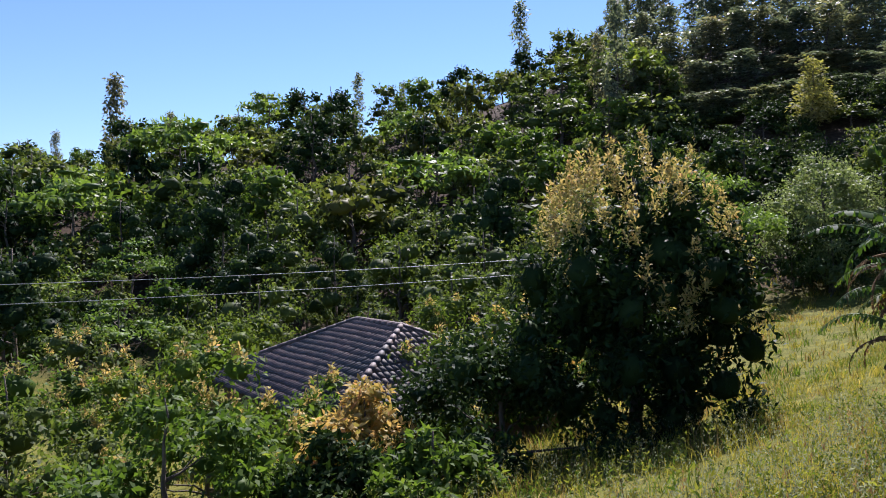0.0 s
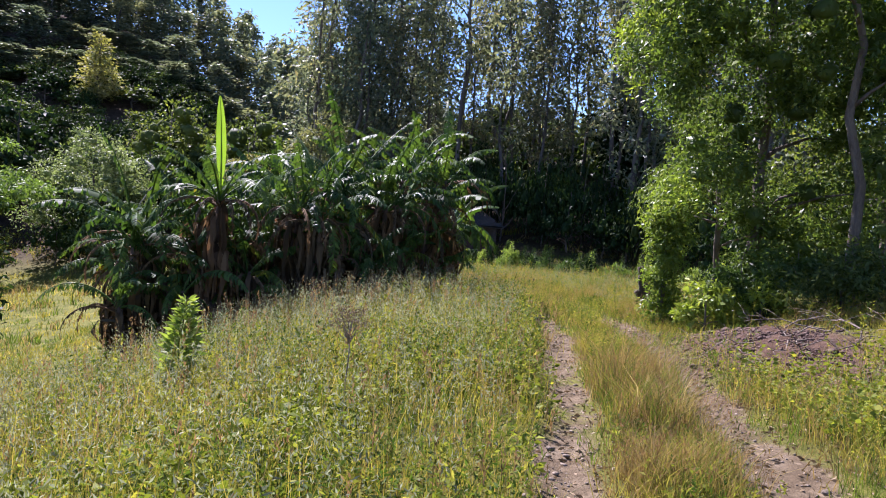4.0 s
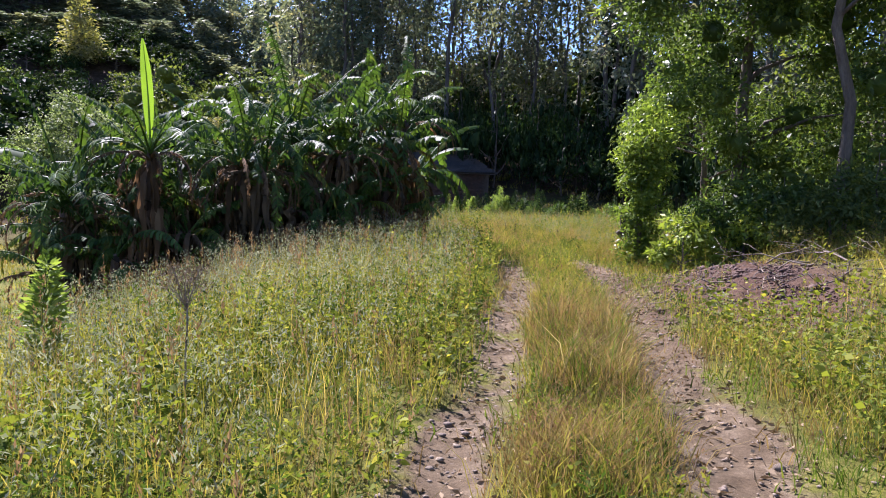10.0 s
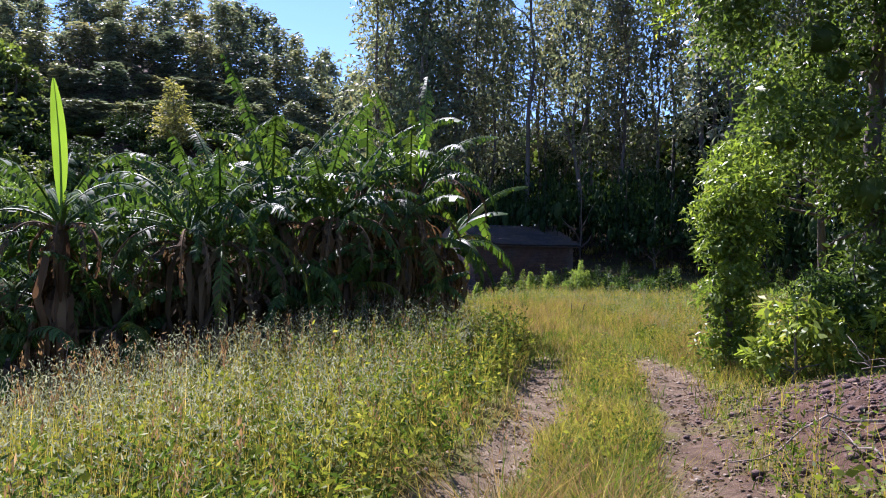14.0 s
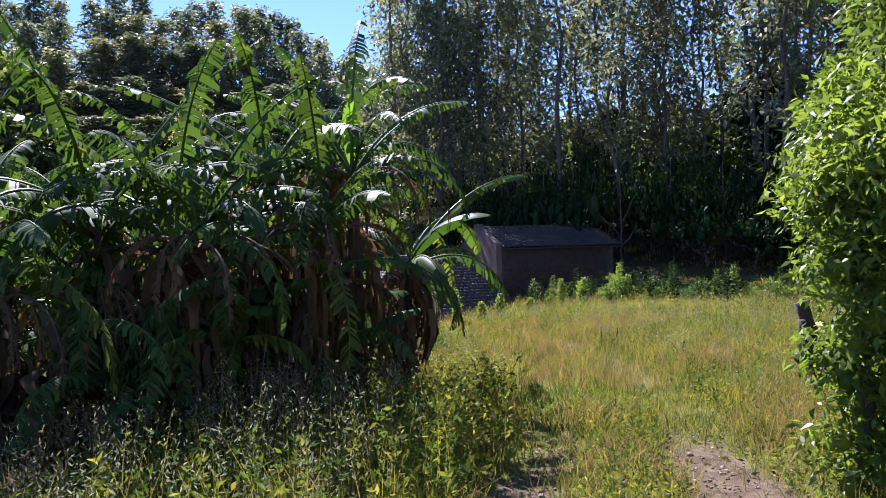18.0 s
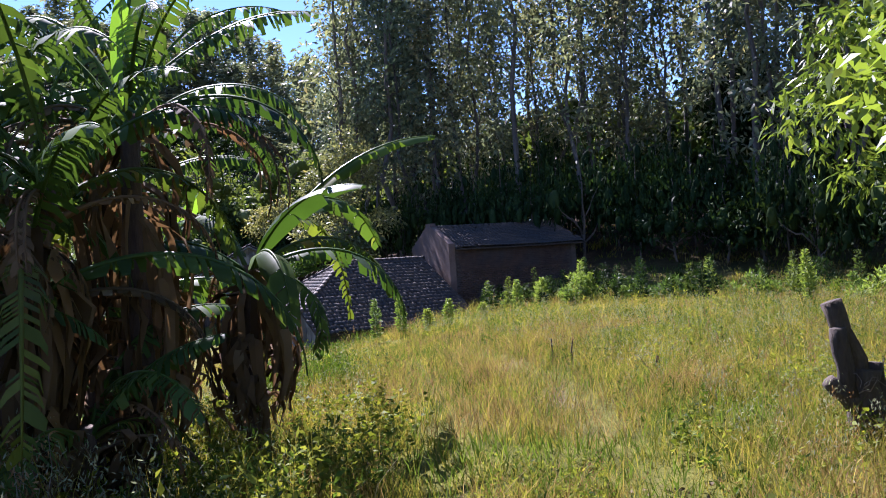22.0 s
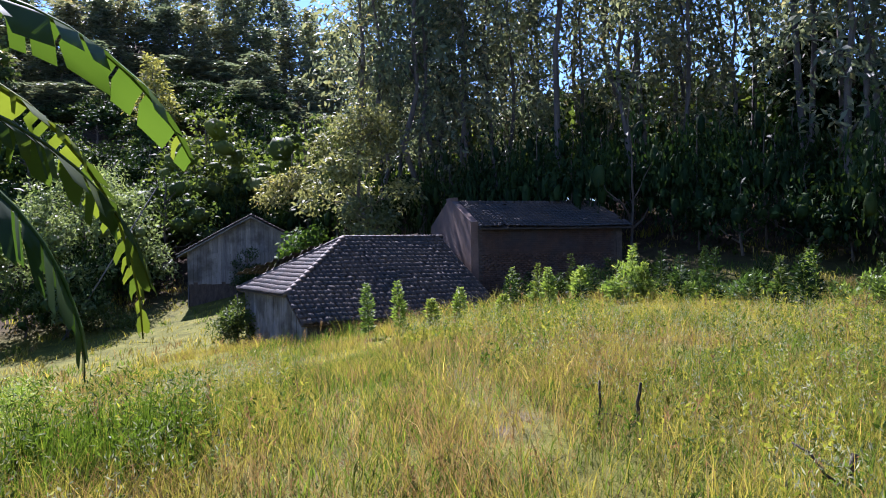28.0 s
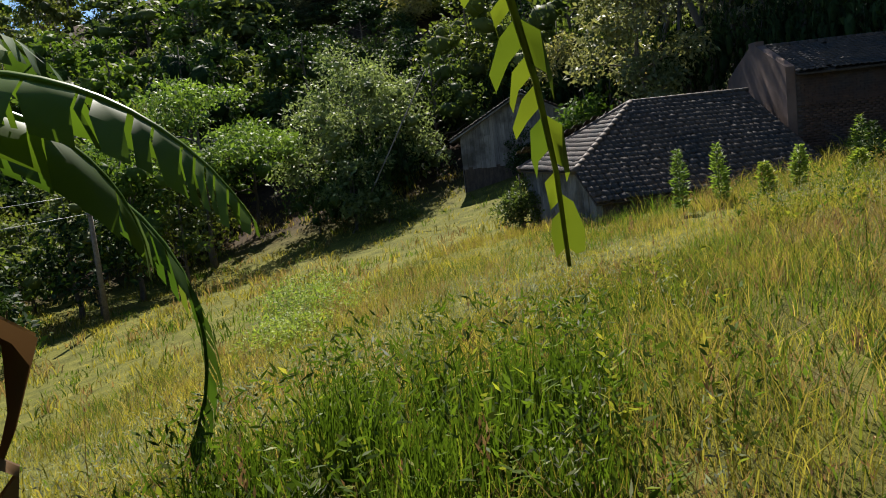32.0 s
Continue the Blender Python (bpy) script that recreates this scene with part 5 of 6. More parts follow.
def banana_grove():
    rng = np.random.default_rng(77)
    spots = ((-4.75, 15.4, 2.9, 1), (-6.3, 15.6, 2.4, 0), (-6.9, 16.6, 2.7, 0), (-5.6, 17.2, 2.8, 0), (-3.6, 16.8, 2.5, 0), (-4.4, 18.6, 2.6, 0), (-2.6, 18.0, 2.7, 0),
             (-3.2, 20.0, 3.1, 0), (-1.9, 19.4, 3.0, 0), (-1.0, 18.6, 2.3, 0), (-1.3, 20.6, 3.2, 0), (-0.6, 19.6, 2.9, 1), (-2.3, 21.6, 2.7, 0), (-4.6, 20.6, 2.6, 0), (-6.2, 19.0, 2.4, 0),
             (-5.2, 18.4, 2.3, 0), (-3.0, 16.6, 2.1, 0), (-1.7, 17.6, 2.2, 0), (-6.6, 20.5, 2.5, 0), (-3.8, 22.4, 2.6, 0), (-5.4, 22.8, 2.6, 0))
    for k in range(20):
        x = rng.uniform(-6.9, -0.6)
        y = np.interp(x, [-6.9, -4.5, -0.6], [15.6, 15.0, 18.4]) + rng.uniform(-0.3, 1.2)
        banana(x, y, rng.uniform(0.6, 1.4), int(rng.integers(4, 7)), rng.uniform(1.2, 1.9), rng, dry=int(rng.integers(2, 5)), rags=22, label="young banana sucker among dry leaves")
    for k in range(15):
        x = -6.9 + 0.42 * k + rng.normal(0, 0.12)
        y = np.interp(x, [-6.9, -4.5, -0.6], [16.0, 15.6, 18.7]) + rng.uniform(0.1, 0.9)
        banana(x, y, rng.uniform(1.6, 2.4), int(rng.integers(6, 9)), rng.uniform(1.6, 2.1), rng, dry=int(rng.integers(6, 10)), rags=80, label="banana plant hung with dead brown leaves")
    for x, y, h, young in spots:
        banana(x, y, h, int(rng.integers(8, 12)), rng.uniform(1.8, 2.5), rng, young=bool(young), upright=bool(young), shoot=2.0 if x < -4 else 1.0, dry=int(rng.integers(5, 9)), rags=int(rng.integers(40, 64)))
    # the low plant at the grove's corner, with leaves reaching over the grass
    foot = (-0.4, 21.2)
    crown = (0.0, 0.0, 1.75)
    reach = [aimed(foot, crown, tip, droop, w, tears, mat) for tip, droop, w, tears, mat in (
        ((1.15, 23.0, 3.05), 0.9, 0.17, 20, BANANA_SUNLIT), ((0.85, 20.85, 2.35), 1.3, 0.24, 4, BANANA_SUNLIT), ((0.25, 23.64, 1.88), 1.9, 0.22, 24, BANANA_SUNLIT), ((-0.26, 24.0, 1.0), 2.3, 0.15, 44, BANANA_YELLOW),
        ((0.9, 21.9, 1.15), 2.1, 0.24, 26, BANANA), ((0.6, 22.7, 1.3), 2.0, 0.2, 30, BANANA_YELLOW), ((0.35, 20.2, 1.25), 2.2, 0.26, 10, BANANA), ((-1.2, 20.0, 1.6), 1.8, 0.26, 16, BANANA),
        ((-1.7, 22.4, 2.1), 1.6, 0.26, 16, BANANA), ((0.25, 21.0, 0.9), 2.5, 0.22, 18, BANANA))]
    banana(*foot, 1.75, 0, 2.2, rng, leaf_rows=reach, dry=2, rags=70, upright=True, label="low banana plant with long leaves arching over the grass")
    foot = (-2.5, 23.4)
    reach = [aimed(foot, (0, 0, 2.0), tip, droop, w, tears, mat) for tip, droop, w, tears, mat in (
        ((-1.26, 24.04, 1.13), 1.4, 0.24, 24, BANANA_SUNLIT), ((-2.02, 24.3, 0.2), 2.2, 0.22, 24, BANANA_SUNLIT), ((-1.75, 24.05, 1.0), 1.8, 0.24, 9, BANANA_SUNLIT), ((-1.75, 23.2, 2.7), 0.9, 0.2, 3, BANANA_YOUNG), ((-1.5, 22.4, 2.2), 1.7, 0.2, 20, BANANA),
        ((-3.7, 24.2, 2.0), 1.8, 0.24, 14, BANANA), ((-3.5, 22.4, 2.4), 1.5, 0.24, 14, BANANA), ((-3.3, 25.0, 1.6), 1.7, 0.24, 20, BANANA))]
    banana(*foot, 2.0, 0, 2.2, rng, leaf_rows=reach, dry=2, rags=60, upright=True, label="banana plant at the grove's edge with torn glossy leaves")


banana_grove()

# ---- grass and weeds ----
def blades(pile, x, y, height, width, rng, lean=0.5, z=None):
    """Grass blades, each a strip that bends over towards its tip."""
    n = len(x)
    z = ground_z(x, y) - 0.02 if z is None else z
    a = rng.uniform(0, 2 * np.pi, n)
    face = rng.uniform(0, 2 * np.pi, n)
    bend = lean * rng.uniform(0.2, 1.3, n) * height
    sx, sy = np.cos(face) * width / 2, np.sin(face) * width / 2
    dx, dy = np.cos(a) * bend, np.sin(a) * bend
    low = np.stack([x, y, z], 1)
    s = np.stack([sx, sy, np.zeros(n)], 1)
    d = np.stack([dx, dy, np.zeros(n)], 1)
    up = np.array([0, 0, 1.0]) * height[:, None]
    mid = low + d * 0.3 + up * 0.55
    tip = low + d + up * rng.uniform(0.85, 1.0, n)[:, None]
    v = np.stack([low - s, low + s, mid + s * 0.8, mid - s * 0.8, tip], 1)
    i = np.arange(n)[:, None] * 5
    pile.f.append(i + [0, 1, 2, 3] + pile.count)
    pile.f.append(i + [3, 2, 4] + pile.count)
    pile.v.append(v.reshape(-1, 3))
    pile.count += n * 5
    return tip


def scatter(rng, n, x0, x1, y0, y1):
    return rng.uniform(x0, x1, n), rng.uniform(y0, y1, n)


def bare_here(x, y):
    return np.clip(np.maximum(in_rut(x, y) * worn(y), bank(x, y) * 1.2), 0, 1)


def built_here(x, y):
    """Under the sheds."""
    t = radians(42)
    a = (x + 7.35) * math.cos(t) + (y - 44.3) * math.sin(t)
    b = -(x + 7.35) * math.sin(t) + (y - 44.3) * math.cos(t)
    shed = (a > -0.05) & (a < 8) & (b > -0.02) & (b < 9)
    t = radians(20)
    a = (x + 20.3) * math.cos(t) + (y - 60) * math.sin(t)
    b = -(x + 20.3) * math.sin(t) + (y - 60) * math.cos(t)
    return shed | ((a > 0) & (a < 6.4) & (b > 0) & (b < 8))


def meadow():
    rng = np.random.default_rng(101)
    near, dry, deep, heads = Pile(), Pile(), Pile(), Pile()
    # tufts: how many, where, blades in each, spread of a tuft, blade width
    zones = ((3800, -5, 7.5, 1.5, 14, 18, 0.07, 0.0048), (1500, None, 0.46, 2.6, 14, 22, 0.06, 0.0048), (560, -0.7, 1.15, 1.3, 2.7, 22, 0.07, 0.004), (6400, -4, 9, 14, 30, 22, 0.1, 0.0046), (4600, -14, 12, 28, 48, 18, 0.15, 0.0085), (1500, -16, -4, 0, 28, 12, 0.12, 0.015), (1800, -45, 20, 40, 66, 12, 0.25, 0.033), (1200, -34, -12, 4, 44, 12, 0.22, 0.03))
    for n, x0, x1, y0, y1, m, spread, w in zones:
        x, y = scatter(rng, n, -x1 if x0 is None else x0, x1, y0, y1)
        c = road_x(y)
        if x0 is None:
            x = x + c
        keep = (rng.random(n) > bare_here(x, y) * 1.1 * step(3.1, 3.6, y)) & ~built_here(x, y)
        keep &= (x0 is not None) | (vnoise(x, y, 0.55, 52) > -0.3)
        keep &= (x > c - 1.1) | (y > 18) | (x < -6) | (rng.random(n) < 0.4)
        x, y, c = x[keep], y[keep], c[keep]
        k = len(x)
        patch = vnoise(x, y, 2.6, 1) * 0.6 + vnoise(x, y, 0.9, 2) * 0.7
        green = vnoise(x, y, 3.4, 3) * 0.6 + vnoise(x, y, 1.1, 4) * 0.4
        on_lane = np.abs(x - c) < 1.05
        h = (0.33 + 0.24 * patch) * rng.uniform(0.6, 1.35, k) * np.where(on_lane, np.where(y < 13.5, 1.05, 0.85), 1.0) * np.where(x < c - 1, 1.1, 1.0) * np.where((y < 2.8) & (x < 1.3), 1.8, 1.0)
        h = np.clip(h * np.where(on_lane & (y < 14), 1 + 0.65 * vnoise(x, y, 0.45, 51), 1.0), 0.07, 0.85)
        straw = np.where(on_lane & (y < 7.5), 0.52, np.where(on_lane & (y < 10), 0.35, np.where(y > 20, 0.17, 0.13))) + 0.45 * patch - 0.25 * green
        kind = np.where(rng.random(k) < straw, 0, np.where(rng.random(k) < 0.3 + 0.6 * green, 1, 2))
        loose = 0.25 + 0.25 * rng.random(k)
        tx, ty, th, tk = np.repeat(x, m), np.repeat(y, m), np.repeat(h, m), np.repeat(kind, m)
        tx = tx + rng.normal(0, spread, k * m)
        ty = ty + rng.normal(0, spread, k * m)
        th = th * rng.uniform(0.45, 1.15, k * m)
        ok = rng.random(k * m) > bare_here(tx, ty) * 0.85 * step(3.0, 3.5, ty)
        tx, ty, th, tk = tx[ok], ty[ok], th[ok], tk[ok]
        wd = w * rng.uniform(0.6, 1.6, len(tx))
        for q, pile in ((0, dry), (1, deep), (2, near)):
            mask = tk == q
            tip = blades(pile, tx[mask], ty[mask], th[mask], wd[mask], rng, 0.8)
            if q == 0 and w < 0.016:
                take = rng.random(len(tip)) < 0.14
                t = np.repeat(tip[take], 5, 0) + rng.normal(0, 0.02, (take.sum() * 5, 3))
                leaves(heads, t, np.array([0, 0, 1.0]) + rng.normal(0, 0.5, t.shape), 0.028, 0.007, rng)
    tagged(linked("grass", near.mesh("grass"), GRASS), "tall green meadow grass", "grass", kind="stuff")
    tagged(linked("dry_grass", dry.mesh("dry_grass"), GRASS_DRY), "dry straw-coloured grass between the wheel tracks", "grass", kind="stuff")
    tagged(linked("deep_grass", deep.mesh("deep_grass"), GRASS_DEEP), "darker green grass", "grass", kind="stuff")
    tagged(linked("seed_heads", heads.mesh("seed_heads"), BROWN_HEADS), "brownish grass seed heads", "grass", kind="stuff")


def weeds():
    """Thin upright weeds with narrow leaves, and feathery panicles over the field."""
    rng = np.random.default_rng(111)
    low, green, stalk = Pile(), Pile(), Pile()
    for n, x0, x1, y0, y1, hh, m, big in ((4700, -5, 1.2, 2, 8, 0.48, 18, 0.78), (3700, -5, 1.2, 8, 13, 0.5, 14, 1.2), (2400, 3, 7.5, 2, 12, 0.5, 13, 0.9), (3400, -4, 2, 13, 20, 0.6, 14, 1.3), (4200, -2.5, 9, 19.5, 36, 0.42, 12, 1.1), (500, 3.4, 9, 15, 19, 0.36, 10, 1.0), (1200, None, 0.42, 4, 20, 0.3, 13, 0.85),
                                          (1100, -2, 13, 32, 46, 0.45, 9, 1.7), (1500, -12, -3, 3, 18, 0.55, 9, 1.5), (700, 5.5, 9, 4, 15, 0.8, 14, 1.2)):
        x, y = scatter(rng, n, -x1 if x0 is None else x0, x1, y0, y1)
        if x0 is None:
            x = x + road_x(y)
        keep = (rng.random(n) > bare_here(x, y)) & ((np.abs(x - road_x(y)) > 0.95 + 0.25 * rng.random(n)) | (x0 is None)) & (rng.random(n) < 0.75 + 0.7 * vnoise(x, y, 1.3, 6))
        x, y = x[keep], y[keep]
        h = hh * rng.uniform(0.4, 1.35, len(x)) * (1 + 0.5 * vnoise(x, y, 1.5, 7))
        tip = blades(stalk, x, y, h, np.full(len(x), 0.004), rng, 0.22)
        z = ground_z(x, y)
        s = rng.uniform(0.2, 1, (len(x), m))
        foot = np.stack([x, y, z], 1)
        at = (foot[:, None] + (tip - foot)[:, None] * s[..., None]).reshape(-1, 3)
        out = rng.normal(0, 1, at.shape)
        out[:, 2] = np.abs(out[:, 2]) * 0.8 + 0.15
        size = rng.uniform(0.03, 0.085, len(at)) * big * (1.25 - 0.6 * s.ravel())
        dark = np.repeat(rng.random(len(x)) < 0.55 + 0.6 * vnoise(x, y, 0.8, 31), m)
        leaves(low, at[~dark], out[~dark], size[~dark], size[~dark] * rng.uniform(0.22, 0.5, (~dark).sum()), rng)
        leaves(green, at[dark], out[dark], size[dark], size[dark] * 0.3, rng)
    tagged(linked("weeds", low.mesh("weeds"), WEED), "low yellow-green broad-leaved weeds", "weeds", kind="stuff")
    tagged(linked("dark_weeds", green.mesh("dark_weeds"), GRASS_DEEP), "darker green narrow-leaved weeds", "weeds", kind="stuff")
    # broad-leaved plants in patches
    broad = Pile()
    for n, x0, x1, y0, y1, hh in ((2400, -5, 0.9, 1.6, 10, 0.36), (900, -4, 0.6, 10, 16, 0.42), (1700, 3.1, 7, 2, 10.5, 0.45), (90, 3.2, 6, 10, 15, 0.22), (700, 3.2, 9, 16.5, 24, 0.28), (900, -1.5, 2.2, 17, 23, 0.35)):
        x, y = scatter(rng, n, x0, x1, y0, y1)
        keep = (rng.random(n) > bare_here(x, y)) & (vnoise(x, y, 0.9, 41) + 0.6 * vnoise(x, y, 2.4, 42) > -0.25) & (np.abs(x - road_x(y)) > 0.95)
        x, y = x[keep], y[keep]
        m = 11
        h = hh * rng.uniform(0.5, 1.3, len(x))
        a = rng.uniform(0, 6.28, (len(x), m))
        s = rng.uniform(0.35, 1.0, (len(x), m))
        at = np.stack([x[:, None] + 0.05 * np.cos(a), y[:, None] + 0.05 * np.sin(a), ground_z(x, y)[:, None] + h[:, None] * s], -1).reshape(-1, 3)
        out = np.stack([np.cos(a), np.sin(a), rng.uniform(-0.25, 0.6, a.shape)], -1).reshape(-1, 3)
        L = (rng.uniform(0.03, 0.075, a.shape) * rng.uniform(0.7, 1.3, (len(x), 1))).ravel()
        leaves(broad, at, out, L, L * rng.uniform(0.45, 0.7, len(L)), rng)
        blades(stalk, x, y, h, np.full(len(x), 0.006), rng, 0.05)
    tagged(linked("broad_weeds", broad.mesh("broad_weeds"), BROAD_WEED), "bright broad-leaved weeds in patches", "weeds", kind="stuff")
    tagged(linked("weed_stems", stalk.mesh("weed_stems"), GRASS), "thin green weed stems", "weeds", kind="stuff")
    fluff, stems = Pile(), Pile()
    for n, x0, x1, y0, y1, hh in ((2300, -6, 0.6, 2, 12, 0.72), (1900, -4.5, 0.9, 10, 18.5, 0.85), (2600, -6, 9, 19, 36, 0.52), (260, 3.2, 7, 2, 11, 0.6), (500, -12, -3, 4, 16, 0.75)):
        x, y = scatter(rng, n, x0, x1, y0, y1)
        keep = (np.abs(x - road_x(y)) > 1.35) & (rng.random(n) > bare_here(x, y))
        x, y = x[keep], y[keep]
        h = hh * rng.uniform(0.7, 1.25, len(x))
        tip = blades(stems, x, y, h, np.full(len(x), 0.005), rng, 0.3)
        m = 14
        t = np.repeat(tip, m, 0)
        t[:, 2] -= rng.uniform(0, 0.28, len(t)) * np.repeat(h, m) / 0.75
        t += rng.normal(0, 0.035, t.shape)
        out = rng.normal(0, 0.7, t.shape) + [0, 0, 0.8]
        leaves(fluff, t, out, rng.uniform(0.02, 0.05, len(t)), 0.009, rng)
    tagged(linked("grass_panicles", fluff.mesh("grass_panicles"), FLUFF), "feathery grey-green grass panicles over the field", "grass", kind="stuff")
    tagged(linked("panicle_stems", stems.mesh("panicle_stems"), GRASS), "thin panicle stalks", "grass", kind="stuff")
    # tall thin stalks with slender heads standing over the field
    p, q = Pile(), Pile()
    for n, x0, x1, y0, y1, hh in ((420, -4.5, 0.9, 3, 14, 0.95), (160, 3.2, 6.5, 3, 11, 0.8), (260, -3, 8, 20, 34, 0.75)):
        x, y = scatter(rng, n, x0, x1, y0, y1)
        keep = (rng.random(n) > bare_here(x, y)) & (np.abs(x - road_x(y)) > 0.5)
        x, y = x[keep], y[keep]
        tip = blades(p, x, y, hh * rng.uniform(0.7, 1.15, len(x)), np.full(len(x), 0.005), rng, 0.35)
        m = 14
        t = np.repeat(tip, m, 0) - np.stack([np.zeros(len(tip) * m), np.zeros(len(tip) * m), rng.uniform(0, 0.12, len(tip) * m)], 1) + rng.normal(0, 0.008, (len(tip) * m, 3))
        leaves(q, t, rng.normal(0, 0.3, t.shape) + [0, 0, 1.0], rng.uniform(0.02, 0.045, len(t)), 0.008, rng)
    tagged(linked("grass_stalks", p.mesh("grass_stalks"), GRASS_DRY), "tall thin dry grass stalks", "grass", kind="stuff")
    tagged(linked("slender_heads", q.mesh("slender_heads"), BROWN_HEADS), "slender brownish grass heads", "grass", kind="stuff")
    # short sward between the tufts
    p, q = Pile(), Pile()
    for n, x0, x1, y0, y1 in ((26000, -1.5, 5.5, 2.5, 17), (52000, -4, 9, 17, 33)):
        x, y = scatter(rng, n, x0, x1, y0, y1)
        keep = rng.random(n) > bare_here(x, y) * 1.05
        x, y = x[keep], y[keep]
        h = rng.uniform(0.05, 0.18, len(x)) * (1 + 0.4 * vnoise(x, y, 0.7, 21)) * np.where(y > 17, 1.5, 1.0)
        straw = vnoise(x, y, 1.1, 22) > 0.15
        blades(p, x[~straw], y[~straw], h[~straw], np.full((~straw).sum(), 0.011), rng, 0.8)
        blades(q, x[straw], y[straw], h[straw], np.full(straw.sum(), 0.009), rng, 0.9)
    tagged(linked("short_grass", p.mesh("short_grass"), GRASS_DEEP), "short green sward between the tufts", "grass", kind="stuff")
    tagged(linked("short_straw", q.mesh("short_straw"), GRASS_DRY), "short dry straw between the tufts", "grass", kind="stuff")
    # lush dark tuft by the grove's corner
    p = Pile()
    for k in range(90):
        a, q = rng.uniform(0, 6.28), math.sqrt(rng.random())
        cx, cy = -1.45 + math.cos(a) * q * 0.95, 24.9 + math.sin(a) * q * 1.3
        n = 55
        x, y = cx + rng.normal(0, 0.07, n), cy + rng.normal(0, 0.07, n)
        blades(p, x, y, rng.uniform(0.3, 0.75) * (1.1 - 0.45 * q) * rng.uniform(0.5, 1.1, n), rng.uniform(0.006, 0.014, n), rng, rng.uniform(0.08, 0.35))
        n = 40
        at = np.stack([cx + rng.normal(0, 0.05, n), cy + rng.normal(0, 0.05, n), gz(cx, cy) + rng.uniform(0.15, 0.75, n) * (1.1 - 0.4 * q)], 1)
        leaves(p, at, rng.normal(0, 1, (n, 3)) + [0, 0, 0.7], rng.uniform(0.03, 0.07, n), 0.012, rng)
    tagged(linked("lush_grass", p.mesh("lush_grass"), LUSH), "lush dark green tall grass by the bananas", "grass", kind="stuff")


def tall_weed(x, y, height, rng, lush=1.0, material=None):
    """Goldenrod-like weed: an upright stem clothed with narrow leaves and a tapering head."""
    w = thing("tall_weed", "tall upright weed with narrow light green leaves", "weed", pose(x, y, gz(x, y)), "tall weeds at the meadow's edge")
    p = Pile()
    tip = np.array([rng.normal(0, 0.05), rng.normal(0, 0.05), height])
    tube(p, bent((0, 0, -0.05), tip, 0, rng, 6, 0.01), np.linspace(0.012, 0.004, 6), 5)
    linked("stem", p.mesh("stem"), GRASS_DEEP, w)
    n = int(240 * lush)
    s = rng.uniform(0.12, 1, n)
    at = np.array([0, 0, 0]) + tip * s[:, None]
    a = rng.uniform(0, 6.28, n)
    spread = 0.2 * np.interp(s, [0, 0.55, 1], [0.7, 1.0, 0.25])
    at = at + np.stack([np.cos(a), np.sin(a), 0 * a], 1) * (rng.random(n) * spread * 0.7)[:, None]
    out = np.stack([np.cos(a), np.sin(a), rng.uniform(-0.1, 0.9, n)], 1)
    L = rng.uniform(0.1, 0.18, n) * np.interp(s, [0, 0.6, 1], [1, 1, 0.6])
    p = Pile()
    leaves(p, at, out, L, L * 0.3, rng)
    linked("foliage", p.mesh("foliage"), material or PLUME, w)
    return w


def tall_weeds():
    rng = np.random.default_rng(121)
    for x, y, h in ((4.87, 44.4, 1.4), (6.41, 38.8, 1.3), (2.8, 46.0, 1.5), (-4.2, 40.8, 0.55), (-3.35, 40.9, 0.6), (-2.3, 40.2, 0.15), (-1.8, 41.2, 0.4), (-0.7, 41.4, 0.2), (-3.0, 8.3, 0.7),
                    (0.6, 41.5, 0.9), (1.3, 42.3, 0.9), (3.0, 41.0, 1.0), (8.6, 36.5, 1.4)):
        tall_weed(x, y, h - gz(x, y), rng, 2.2)
    # most get dark foliage that paints in the forest's partial shade
    for k in range(48):
        x = rng.uniform(-1.0, 13)
        y = np.interp(x, [-1, 6, 13], [44, 40, 33]) + rng.normal(0, 1.2)
        tall_weed(x, y, rng.uniform(0.45, 1.5), rng, 0.9, PLUME if k % 6 == 0 else (GLOSSY if k % 3 else BROAD))


def meadow_bushes():
    rng = np.random.default_rng(131)
    for x, y, h, sp, mat in ((2.6, 41.5, 1.15, 0.75, PLUME), (4.2, 42.5, 0.9, 0.7, MID), (5.6, 41.0, 0.75, 0.7, MID), (7.4, 38.2, 1.0, 0.8, MID), (8.8, 37.6, 0.85, 0.9, BROAD_LIGHT), (10.2, 35.2, 1.1, 0.9, PLUME),
                            (11.6, 33.5, 1.0, 0.9, BROAD_LIGHT), (0.4, 43.5, 0.8, 0.7, MID), (6.6, 43.0, 1.2, 1.0, GLOSSY), (9.4, 40.5, 1.3, 1.1, GLOSSY), (12.5, 37.0, 1.4, 1.2, GLOSSY), (3.4, 45.2, 1.1, 1.0, GLOSSY)):
        c = round_clumps(rng, 12, h, sp, 0.2, 0.28 * sp + 0.05)
        t = tree("bush", "low weedy bush at the far edge of the meadow", h, c, 1100, 0.13, mat, BARK, 0.02, rng, 8, 0.28, -0.4, category="bush", group="bushes at the meadow's edge")
        t.matrix_basis = sized(x, y, 0, 1)


meadow()
weeds()
tall_weeds()
meadow_bushes()

# ---- smaller things ----
def lump(rng, rough=0.22):
    """A small uneven stone or clod, about one unit across."""
    bm = bmesh.new()
    bmesh.ops.create_icosphere(bm, subdivisions=1, radius=0.5)
    for v in bm.verts:
        v.co *= 1 + rng.normal(0, rough)
        v.co.z *= 0.6
    v = np.array([q.co[:] for q in bm.verts])
    f = np.array([[q.index for q in p.verts] for p in bm.faces])
    bm.free()
    return v, f


